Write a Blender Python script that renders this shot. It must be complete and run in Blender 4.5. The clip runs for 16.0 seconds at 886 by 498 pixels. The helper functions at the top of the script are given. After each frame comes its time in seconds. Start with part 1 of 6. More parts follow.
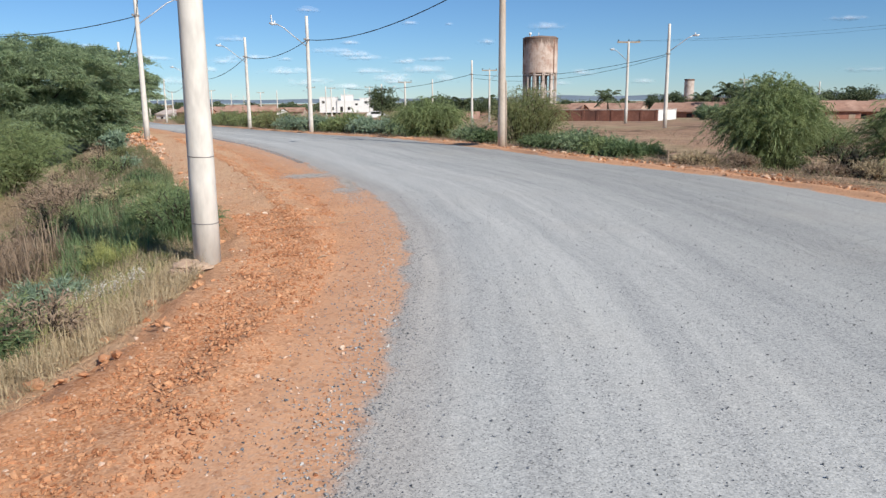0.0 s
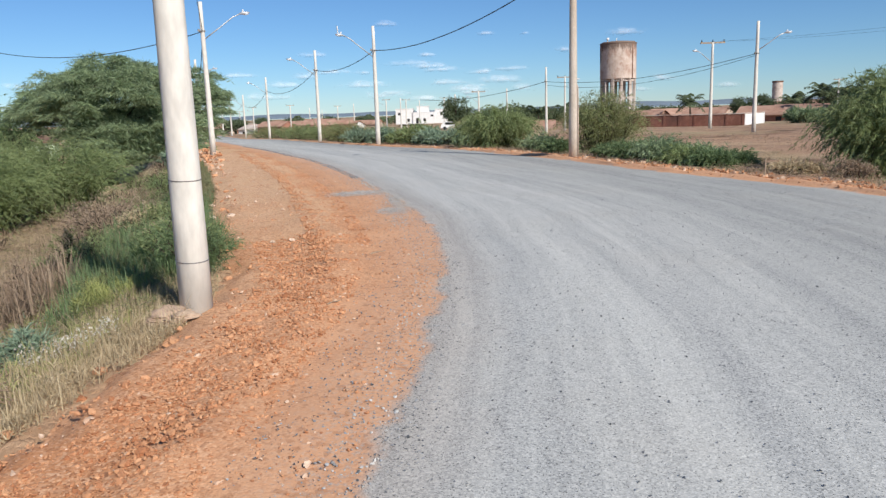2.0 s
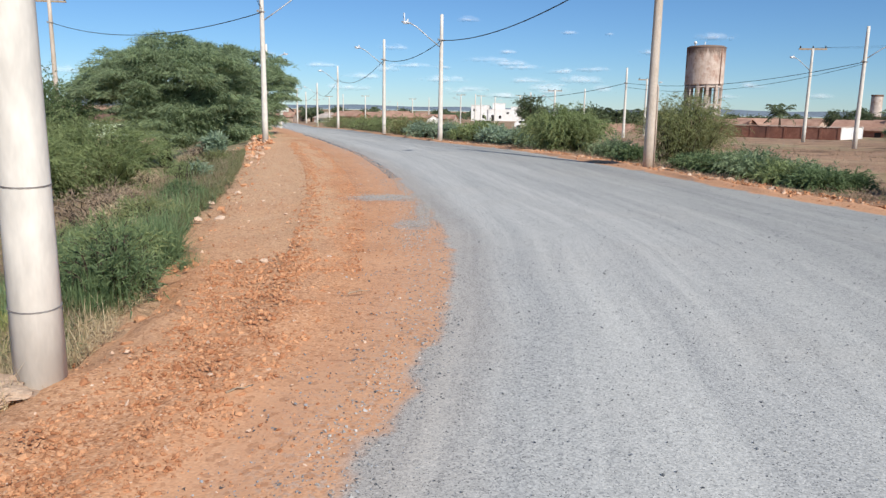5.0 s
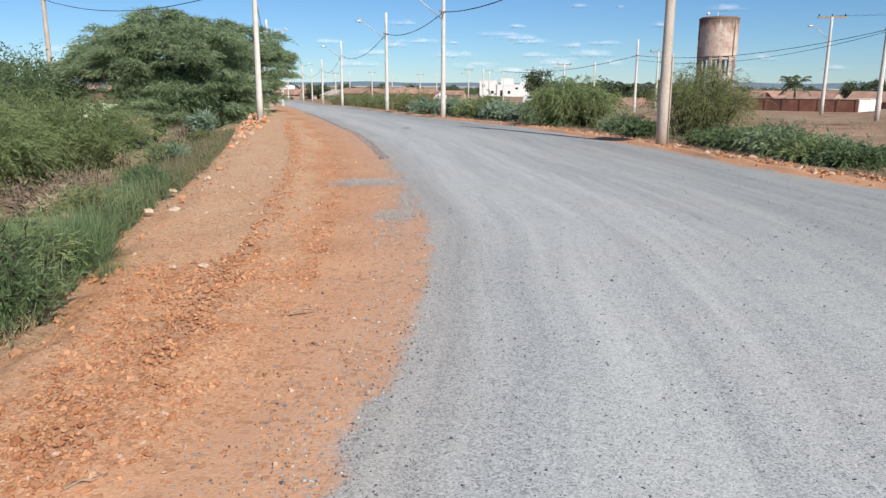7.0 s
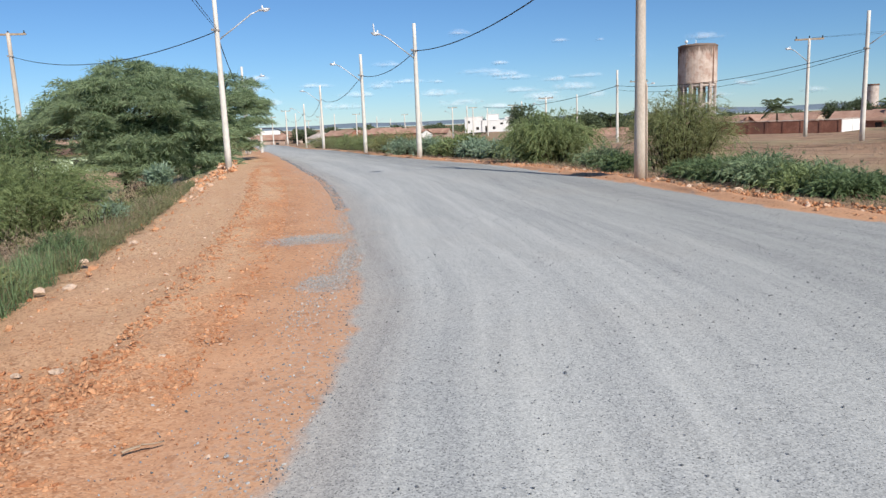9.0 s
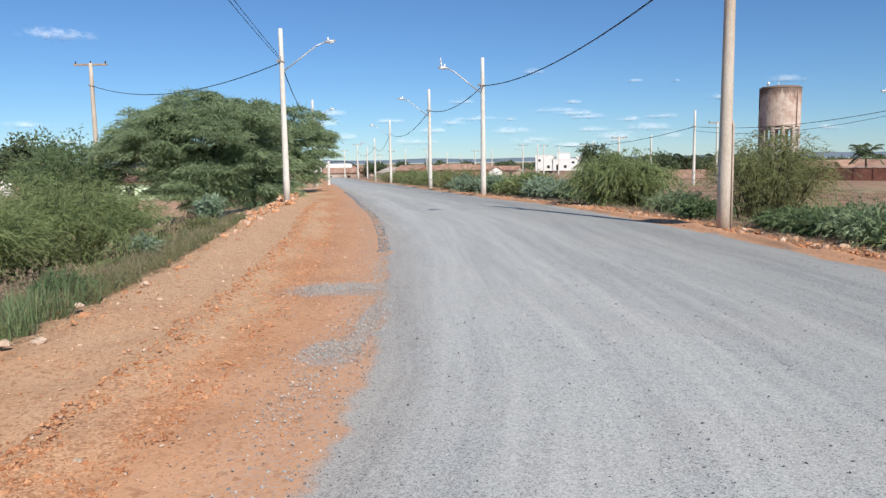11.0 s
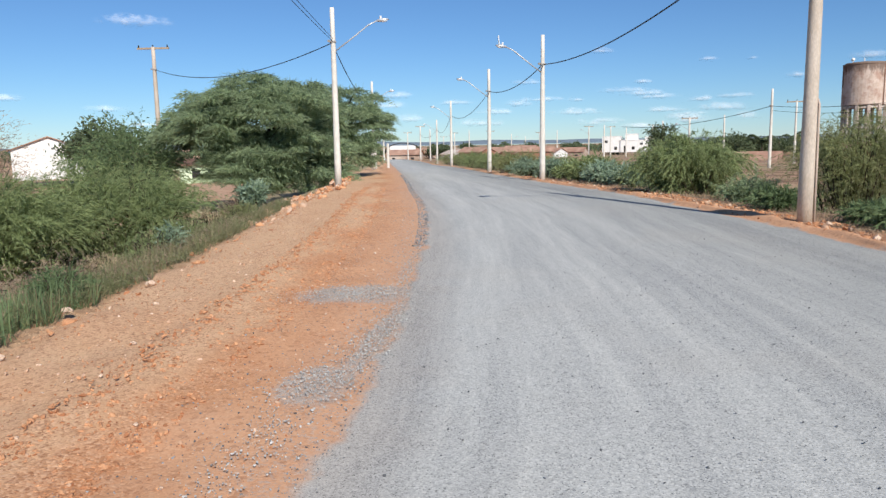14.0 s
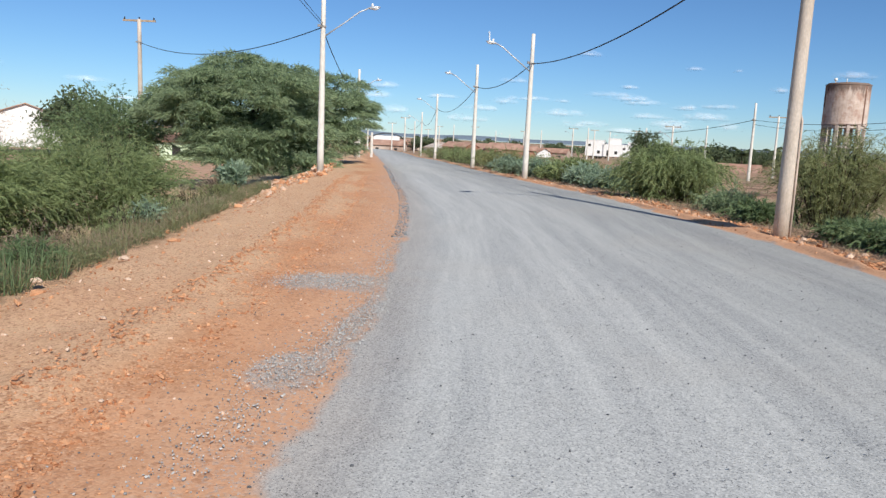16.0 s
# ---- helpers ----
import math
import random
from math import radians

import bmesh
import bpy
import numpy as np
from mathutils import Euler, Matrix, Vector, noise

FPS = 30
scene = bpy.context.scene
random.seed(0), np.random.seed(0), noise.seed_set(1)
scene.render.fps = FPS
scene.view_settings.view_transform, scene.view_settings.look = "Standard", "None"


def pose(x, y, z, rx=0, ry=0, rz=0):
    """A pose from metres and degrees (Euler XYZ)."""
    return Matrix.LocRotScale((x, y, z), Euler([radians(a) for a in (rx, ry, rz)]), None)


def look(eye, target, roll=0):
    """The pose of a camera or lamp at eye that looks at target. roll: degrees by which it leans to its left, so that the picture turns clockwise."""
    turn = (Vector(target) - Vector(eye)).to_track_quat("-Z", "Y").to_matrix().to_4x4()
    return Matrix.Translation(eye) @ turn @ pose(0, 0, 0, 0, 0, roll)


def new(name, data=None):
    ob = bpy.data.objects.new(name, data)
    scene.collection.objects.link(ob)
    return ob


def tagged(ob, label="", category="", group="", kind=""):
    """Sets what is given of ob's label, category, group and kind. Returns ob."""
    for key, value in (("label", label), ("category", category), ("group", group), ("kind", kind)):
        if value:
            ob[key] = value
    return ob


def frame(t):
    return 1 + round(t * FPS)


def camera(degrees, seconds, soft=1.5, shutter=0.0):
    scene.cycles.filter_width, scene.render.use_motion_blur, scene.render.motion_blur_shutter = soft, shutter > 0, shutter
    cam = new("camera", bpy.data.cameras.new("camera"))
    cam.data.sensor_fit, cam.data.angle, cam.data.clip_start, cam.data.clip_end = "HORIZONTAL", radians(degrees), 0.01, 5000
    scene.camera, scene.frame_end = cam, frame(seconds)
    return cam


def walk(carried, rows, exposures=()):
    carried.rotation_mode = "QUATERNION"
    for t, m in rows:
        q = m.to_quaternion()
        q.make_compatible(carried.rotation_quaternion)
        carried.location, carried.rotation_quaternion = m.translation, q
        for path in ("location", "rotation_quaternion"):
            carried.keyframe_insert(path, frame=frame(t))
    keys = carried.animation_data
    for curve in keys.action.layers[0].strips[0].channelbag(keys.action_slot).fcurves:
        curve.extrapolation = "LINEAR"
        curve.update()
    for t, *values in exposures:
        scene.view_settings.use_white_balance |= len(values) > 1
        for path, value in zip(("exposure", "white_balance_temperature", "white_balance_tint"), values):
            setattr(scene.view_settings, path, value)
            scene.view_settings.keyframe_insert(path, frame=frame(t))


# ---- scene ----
cam = camera(62.1, 16.0, soft=1.4)
PATH = [
    (0, (0.094, -0.871, 1.692), (-0.104, 1.079, 1.293), -0.5),
    (0.5, (0.104, -0.382, 1.64), (-0.063, 1.593, 1.375), -2.2),
    (1, (0.16, 0.064, 1.624), (0.121, 2.048, 1.374), -1.7),
    (1.5, (0.187, 0.468, 1.635), (0.097, 2.441, 1.322), -0.8),
    (2, (0.237, 0.854, 1.638), (-0.168, 2.778, 1.269), -1.9),
    (2.5, (0.3, 1.284, 1.662), (0.012, 3.231, 1.303), -1.0),
    (3, (0.42, 1.648, 1.667), (0.265, 3.611, 1.316), -2.0),
    (3.5, (0.318, 2.151, 1.605), (-0.013, 4.082, 1.204), -1.9),
    (4, (0.293, 2.495, 1.607), (-0.195, 4.384, 1.167), 0.7),
    (4.5, (0.27, 2.943, 1.6), (-0.298, 4.824, 1.23), 1.2),
    (7, (0.138, 4.709, 1.549), (-0.467, 6.564, 1.111), 0.3),
    (7.5, (0.19, 5.03, 1.562), (-0.456, 6.875, 1.135), 0.5),
    (8, (0.287, 5.364, 1.585), (-0.333, 7.224, 1.19), 3.2),
    (8.5, (0.338, 5.721, 1.567), (-0.048, 7.653, 1.218), -0.1),
    (9, (0.275, 6.122, 1.588), (-0.318, 8.002, 1.247), -2.3),
    (9.5, (0.232, 6.53, 1.602), (-0.374, 8.411, 1.297), 1.0),
    (10, (0.167, 6.9, 1.554), (-0.534, 8.754, 1.286), -0.7),
    (12.5, (-0.07, 8.514, 1.622), (-0.931, 10.304, 1.392), -0.0),
    (13, (-0.112, 8.702, 1.609), (-1.071, 10.426, 1.284), -2.0),
    (13.5, (-0.044, 8.869, 1.646), (-1.033, 10.588, 1.384), -0.0),
    (14, (-0.056, 8.874, 1.637), (-0.978, 10.625, 1.351), -1.0),
    (14.5, (-0.051, 8.873, 1.634), (-0.895, 10.657, 1.31), -0.2),
    (15, (-0.026, 8.873, 1.648), (-0.787, 10.691, 1.304), 0.1),
    (15.5, (-0.026, 8.903, 1.649), (-0.809, 10.712, 1.312), 0.1),
    (16, (-0.084, 8.889, 1.63), (-0.951, 10.666, 1.327), 2.7),
]
walk(cam, [(t, look(eye, target, roll)) for t, eye, target, roll in PATH])

# ---- world and sun ----
SUN_AZ, SUN_EL = 133.0, 36.0
SUN_DIR = Vector((math.sin(radians(SUN_AZ)) * math.cos(radians(SUN_EL)), math.cos(radians(SUN_AZ)) * math.cos(radians(SUN_EL)), math.sin(radians(SUN_EL))))
world = bpy.data.worlds.new("sky")
scene.world = world
world.use_nodes = True
wn = world.node_tree
wbg = wn.nodes["Background"]
sky = wn.nodes.new("ShaderNodeTexSky")
sky.sky_type = "NISHITA"
sky.sun_disc = False
sky.sun_elevation, sky.sun_rotation = radians(SUN_EL), radians(SUN_AZ)
sky.air_density, sky.dust_density, sky.ozone_density = 0.86, 0.0, 7.5
tint = wn.nodes.new("ShaderNodeMix")
tint.data_type, tint.blend_type = "RGBA", "MULTIPLY"
tint.inputs[0].default_value = 1.0
tint.inputs[7].default_value = (0.835, 0.96, 1.035, 1)
wn.links.new(sky.outputs[0], tint.inputs[6])
wn.links.new(tint.outputs[2], wbg.inputs[0])
wbg.inputs[1].default_value = 0.087
sun_data = bpy.data.lights.new("sun", "SUN")
sun_data.energy, sun_data.angle, sun_data.color = 5.2, radians(0.55), (1.0, 0.95, 0.875)
sun = new("sun", sun_data)
sun.matrix_world = look(SUN_DIR * 200, (0, 0, 0))
scene.view_settings.exposure = 0.15


# ---- materials ----
def mat(name, rough=0.85, metal=0.0):
    m = bpy.data.materials.new(name)
    m.use_nodes = True
    nt = m.node_tree
    b = nt.nodes["Principled BSDF"]
    b.inputs["Roughness"].default_value = rough
    b.inputs["Metallic"].default_value = metal
    b.inputs["Specular IOR Level"].default_value = 0.25
    return m, nt, b


def node(nt, kind, **values):
    n = nt.nodes.new(kind)
    for k, v in values.items():
        n.inputs[k].default_value = v
    return n


def coords(nt, scale=(1, 1, 1), uv=False):
    t = nt.nodes.new("ShaderNodeTexCoord")
    m = node(nt, "ShaderNodeMapping", Scale=scale)
    nt.links.new(t.outputs["UV" if uv else "Object"], m.inputs[0])
    return m.outputs[0]


def noise_fac(nt, vec, scale, detail=4.0, rough=0.6, lo=0.35, hi=0.65):
    n = node(nt, "ShaderNodeTexNoise", Scale=scale, Detail=detail, Roughness=rough)
    nt.links.new(vec, n.inputs["Vector"])
    r = nt.nodes.new("ShaderNodeMapRange")
    r.inputs[1].default_value, r.inputs[2].default_value = lo, hi
    nt.links.new(n.outputs["Fac"], r.inputs[0])
    return r.outputs[0]


def mixc(nt, fac, a, b, blend="MIX"):
    n = nt.nodes.new("ShaderNodeMix")
    n.data_type, n.blend_type = "RGBA", blend
    for sock, v in ((n.inputs[0], fac), (n.inputs[6], a), (n.inputs[7], b)):
        if isinstance(v, (int, float)):
            sock.default_value = v
        elif isinstance(v, tuple):
            sock.default_value = (*v, 1)
        else:
            nt.links.new(v, sock)
    return n.outputs[2]


def mathn(nt, op, a, b=0.0, c=0.0):
    n = nt.nodes.new("ShaderNodeMath")
    n.operation = op
    for i, v in enumerate((a, b, c)):
        if isinstance(v, (int, float)):
            n.inputs[i].default_value = v
        else:
            nt.links.new(v, n.inputs[i])
    return n.outputs[0]


def ramp01(nt, v, lo, hi):
    r = nt.nodes.new("ShaderNodeMapRange")
    r.interpolation_type = "SMOOTHSTEP"
    r.inputs[1].default_value, r.inputs[2].default_value = lo, hi
    nt.links.new(v, r.inputs[0])
    return r.outputs[0]


def bump(nt, b, height, dist, strength=1.0):
    n = node(nt, "ShaderNodeBump", Strength=strength, Distance=dist)
    nt.links.new(height, n.inputs["Height"])
    nt.links.new(n.outputs[0], b.inputs["Normal"])


def plain(name, a, b_, scale=3.0, rough=0.85, metal=0.0, relief=0.0, stretch=(1, 1, 1), third=None):
    """Two colours mixed by noise at two sizes, with a little relief."""
    m, nt, b = mat(name, rough, metal)
    v = coords(nt, stretch)
    col = mixc(nt, noise_fac(nt, v, scale), a, b_)
    if third:
        col = mixc(nt, noise_fac(nt, v, scale * 0.31, 5, 0.65, 0.5, 0.68), col, third)
    col = mixc(nt, noise_fac(nt, v, scale * 9, 3), col, mixc(nt, 1.0, col, (0.8, 0.8, 0.8), "MULTIPLY"))
    nt.links.new(col, b.inputs["Base Color"])
    if relief:
        bump(nt, b, noise_fac(nt, v, scale * 6, 4), relief)
    return m


def leafy(name, a, b_, c, trans=0.38):
    """Leaves: each piece of its own shade, some light coming through."""
    m, nt, b = mat(name, 0.6)
    g = nt.nodes.new("ShaderNodeNewGeometry")
    col = mixc(nt, g.outputs["Random Per Island"], a, b_)
    col = mixc(nt, noise_fac(nt, coords(nt), 0.9, 3, 0.6, 0.45, 0.7), col, c)
    nt.links.new(col, b.inputs["Base Color"])
    tr = nt.nodes.new("ShaderNodeBsdfTranslucent")
    nt.links.new(col, tr.inputs[0])
    mx = nt.nodes.new("ShaderNodeMixShader")
    mx.inputs[0].default_value = trans
    out = nt.nodes["Material Output"]
    nt.links.new(b.outputs[0], mx.inputs[1])
    nt.links.new(tr.outputs[0], mx.inputs[2])
    nt.links.new(mx.outputs[0], out.inputs[0])
    return m


def make_road_material():
    """Crushed grey stone over orange earth. UV: metres across from the carriageway's edge, metres along."""
    m, nt, b = mat("gravel_and_earth", 0.95)
    uvn = nt.nodes.new("ShaderNodeTexCoord")
    sep = nt.nodes.new("ShaderNodeSeparateXYZ")
    nt.links.new(uvn.outputs["UV"], sep.inputs[0])
    u, s = sep.outputs[0], sep.outputs[1]
    ob = coords(nt)
    # grey stone chips
    vor = node(nt, "ShaderNodeTexVoronoi", Scale=85.0)
    nt.links.new(ob, vor.inputs["Vector"])
    vor2 = node(nt, "ShaderNodeTexVoronoi", Scale=26.0)
    nt.links.new(ob, vor2.inputs["Vector"])
    hsv = nt.nodes.new("ShaderNodeSeparateColor")
    nt.links.new(vor.outputs["Color"], hsv.inputs[0])
    hsv2 = nt.nodes.new("ShaderNodeSeparateColor")
    nt.links.new(vor2.outputs["Color"], hsv2.inputs[0])
    chips = mixc(nt, hsv.outputs[0], (0.25, 0.256, 0.25), (0.58, 0.578, 0.55))
    dark = ramp01(nt, hsv2.outputs[1], 0.95, 0.975)
    near_edge = ramp01(nt, vor2.outputs["Distance"], 0.5, 0.3)
    chips = mixc(nt, mathn(nt, "MULTIPLY", mathn(nt, "MULTIPLY", dark, near_edge), 0.75), chips, (0.09, 0.1, 0.11))
    # wheel-swept bands along the road: pale dust and darker loose chips
    wob = node(nt, "ShaderNodeTexNoise", Scale=0.09, Detail=2.0)
    nt.links.new(ob, wob.inputs["Vector"])
    uw = mathn(nt, "ADD", u, mathn(nt, "MULTIPLY", mathn(nt, "SUBTRACT", wob.outputs["Fac"], 0.5), 1.2))
    comb = nt.nodes.new("ShaderNodeCombineXYZ")
    nt.links.new(uw, comb.inputs[0])
    nt.links.new(mathn(nt, "MULTIPLY", s, 0.045), comb.inputs[1])
    bands = noise_fac(nt, comb.outputs[0], 1.5, 5, 0.62, 0.38, 0.64)
    bands2 = noise_fac(nt, comb.outputs[0], 5.5, 4, 0.6, 0.42, 0.66)
    finer = node(nt, "ShaderNodeTexVoronoi", Scale=150.0)
    nt.links.new(ob, finer.inputs["Vector"])
    fsep = nt.nodes.new("ShaderNodeSeparateColor")
    nt.links.new(finer.outputs["Color"], fsep.inputs[0])
    chips = mixc(nt, 0.45, chips, mixc(nt, fsep.outputs[0], (0.2, 0.205, 0.205), (0.64, 0.635, 0.61)))
    chips = mixc(nt, mathn(nt, "MULTIPLY", ramp01(nt, fsep.outputs[1], 0.93, 0.96), 0.8), chips, (0.05, 0.055, 0.06))
    dusty = mathn(nt, "ADD", mathn(nt, "MULTIPLY", bands, 0.5), mathn(nt, "MULTIPLY", bands2, 0.35))
    chips = mixc(nt, mathn(nt, "MULTIPLY", dusty, 0.45), chips, (0.5, 0.5, 0.475))
    tone = mixc(nt, dusty, (0.93, 0.94, 0.945), (1.24, 1.24, 1.215))
    chips = mixc(nt, 1.0, chips, tone, "MULTIPLY")
    # chips grow darker across the road, towards its right side
    darker_right = ramp01(nt, uw, 1.6, 5.2)
    chips = mixc(nt, mathn(nt, "MULTIPLY", darker_right, 1.0), chips, mixc(nt, 1.0, chips, (0.74, 0.745, 0.745), "MULTIPLY"))
    chips = mixc(nt, mathn(nt, "MULTIPLY", noise_fac(nt, ob, 0.33, 4, 0.6, 0.5, 0.75), 0.25), chips, (0.46, 0.42, 0.36))
    # orange earth
    earth = mixc(nt, noise_fac(nt, ob, 1.1, 6, 0.65), (0.46, 0.205, 0.092), (0.57, 0.29, 0.145))
    packed = ramp01(nt, mathn(nt, "ADD", u, mathn(nt, "MULTIPLY", noise_fac(nt, ob, 0.7, 4, 0.6, 0.3, 0.7), -0.7)), -1.65, -0.75)
    earth = mixc(nt, mathn(nt, "MULTIPLY", packed, 0.6), earth, (0.62, 0.365, 0.225))
    pale = noise_fac(nt, ob, 0.27, 5, 0.6, 0.42, 0.62)
    comb2 = nt.nodes.new("ShaderNodeCombineXYZ")
    nt.links.new(u, comb2.inputs[0])
    nt.links.new(mathn(nt, "MULTIPLY", s, 0.12), comb2.inputs[1])
    swept = noise_fac(nt, comb2.outputs[0], 2.4, 5, 0.6, 0.42, 0.62)
    earth = mixc(nt, mathn(nt, "MULTIPLY", swept, 0.5), earth, (0.59, 0.325, 0.18))
    outer = mathn(nt, "MULTIPLY", ramp01(nt, mathn(nt, "ADD", u, mathn(nt, "MULTIPLY", pale, -0.9)), -1.35, -2.2), ramp01(nt, mathn(nt, "ADD", s, mathn(nt, "MULTIPLY", pale, -7.0)), 15.0, 29.0))
    earth = mixc(nt, mathn(nt, "MULTIPLY", outer, 0.85), earth, (0.61, 0.415, 0.255))
    crumbs = node(nt, "ShaderNodeTexVoronoi", Scale=23.0)
    nt.links.new(ob, crumbs.inputs["Vector"])
    cs = nt.nodes.new("ShaderNodeSeparateColor")
    nt.links.new(crumbs.outputs["Color"], cs.inputs[0])
    earth = mixc(nt, mathn(nt, "MULTIPLY", ramp01(nt, cs.outputs[0], 0.75, 0.95), 0.45), earth, (0.56, 0.33, 0.2))
    earth = mixc(nt, mathn(nt, "MULTIPLY", ramp01(nt, cs.outputs[1], 0.82, 0.97), 0.4), earth, (0.26, 0.11, 0.05))
    crumb2 = node(nt, "ShaderNodeTexVoronoi", Scale=62.0)
    nt.links.new(ob, crumb2.inputs["Vector"])
    c2 = nt.nodes.new("ShaderNodeSeparateColor")
    nt.links.new(crumb2.outputs["Color"], c2.inputs[0])
    rough_zone = noise_fac(nt, comb2.outputs[0], 1.3, 5, 0.6, 0.35, 0.6)
    speck = mathn(nt, "MULTIPLY", mathn(nt, "ADD", 0.3, mathn(nt, "MULTIPLY", rough_zone, 0.5)), mathn(nt, "SUBTRACT", 1.0, mathn(nt, "MULTIPLY", packed, 0.6)))
    earth = mixc(nt, mathn(nt, "MULTIPLY", ramp01(nt, c2.outputs[0], 0.6, 0.9), speck), earth, (0.72, 0.45, 0.28))
    earth = mixc(nt, mathn(nt, "MULTIPLY", ramp01(nt, c2.outputs[1], 0.72, 0.92), speck), earth, (0.25, 0.1, 0.045))
    # ragged border: stone thins out into earth on both sides
    rag = node(nt, "ShaderNodeTexNoise", Scale=1.3, Detail=6.0, Roughness=0.62)
    nt.links.new(ob, rag.inputs["Vector"])
    ue = mathn(nt, "ADD", u, mathn(nt, "MULTIPLY", mathn(nt, "SUBTRACT", rag.outputs["Fac"], 0.5), 0.55))
    stone = ramp01(nt, ue, -0.07, 0.08)
    # chips soiled with earth just inside the border
    soiled = mathn(nt, "MULTIPLY", ramp01(nt, ue, 0.75, 0.1), 0.55)
    chips = mixc(nt, soiled, chips, mixc(nt, 1.0, chips, (0.8, 0.7, 0.64), "MULTIPLY"))
    fine = noise_fac(nt, ob, 26, 3, 0.7, 0.5, 0.6)
    loose = mathn(nt, "MULTIPLY", mathn(nt, "MULTIPLY", ramp01(nt, ue, -0.75, -0.05), fine), 0.5)
    stone = mathn(nt, "MAXIMUM", stone, loose)
    wide = nt.nodes.new("ShaderNodeUVMap")
    wide.uv_map = "across"
    sep2 = nt.nodes.new("ShaderNodeSeparateXYZ")
    nt.links.new(wide.outputs[0], sep2.inputs[0])
    right = ramp01(nt, mathn(nt, "ADD", sep2.outputs[0], mathn(nt, "MULTIPLY", mathn(nt, "SUBTRACT", rag.outputs["Fac"], 0.5), 0.6)), -0.05, 0.1)
    stone = mathn(nt, "MULTIPLY", stone, right)
    # spilled stone: a patch and streak on the earth
    spill = None
    for cx, cy, ax, ay, ang in ((-4.6, 15.45, 0.72, 0.5, 40.0), (-3.14, 12.8, 0.42, 0.24, 100.0), (-3.42, 14.05, 1.5, 0.13, 110.0)):
        mp = node(nt, "ShaderNodeMapping", Location=(cx, cy, 0), Rotation=(0, 0, radians(ang)), Scale=(ax, ay, 1))
        mp.vector_type = "TEXTURE"
        nt.links.new(uvn.outputs["Object"], mp.inputs[0])
        ln = nt.nodes.new("ShaderNodeVectorMath")
        ln.operation = "LENGTH"
        flat = node(nt, "ShaderNodeVectorMath")
        flat.operation = "MULTIPLY"
        flat.inputs[1].default_value = (1, 1, 0)
        nt.links.new(mp.outputs[0], flat.inputs[0])
        nt.links.new(flat.outputs[0], ln.inputs[0])
        d = ramp01(nt, mathn(nt, "ADD", ln.outputs["Value"], mathn(nt, "MULTIPLY", mathn(nt, "SUBTRACT", rag.outputs["Fac"], 0.5), 1.6)), 1.15, 0.75)
        spill = d if spill is None else mathn(nt, "MAXIMUM", spill, d)
    grain = noise_fac(nt, ob, 19, 3, 0.7, 0.35, 0.55)
    stone = mathn(nt, "MAXIMUM", stone, mathn(nt, "MULTIPLY", spill, mathn(nt, "ADD", 0.12, mathn(nt, "MULTIPLY", grain, 0.68))))
    nt.links.new(mixc(nt, stone, earth, chips), b.inputs["Base Color"])
    h = mathn(nt, "ADD", mathn(nt, "MULTIPLY", crumb2.outputs["Distance"], -0.8), noise_fac(nt, ob, 9, 6, 0.7, 0.2, 0.8))
    bump(nt, b, mathn(nt, "MULTIPLY", h, mathn(nt, "SUBTRACT", 1.0, mathn(nt, "MAXIMUM", mathn(nt, "MULTIPLY", stone, 0.72), mathn(nt, "MULTIPLY", packed, 0.55)))), 0.011, 0.55)
    return m


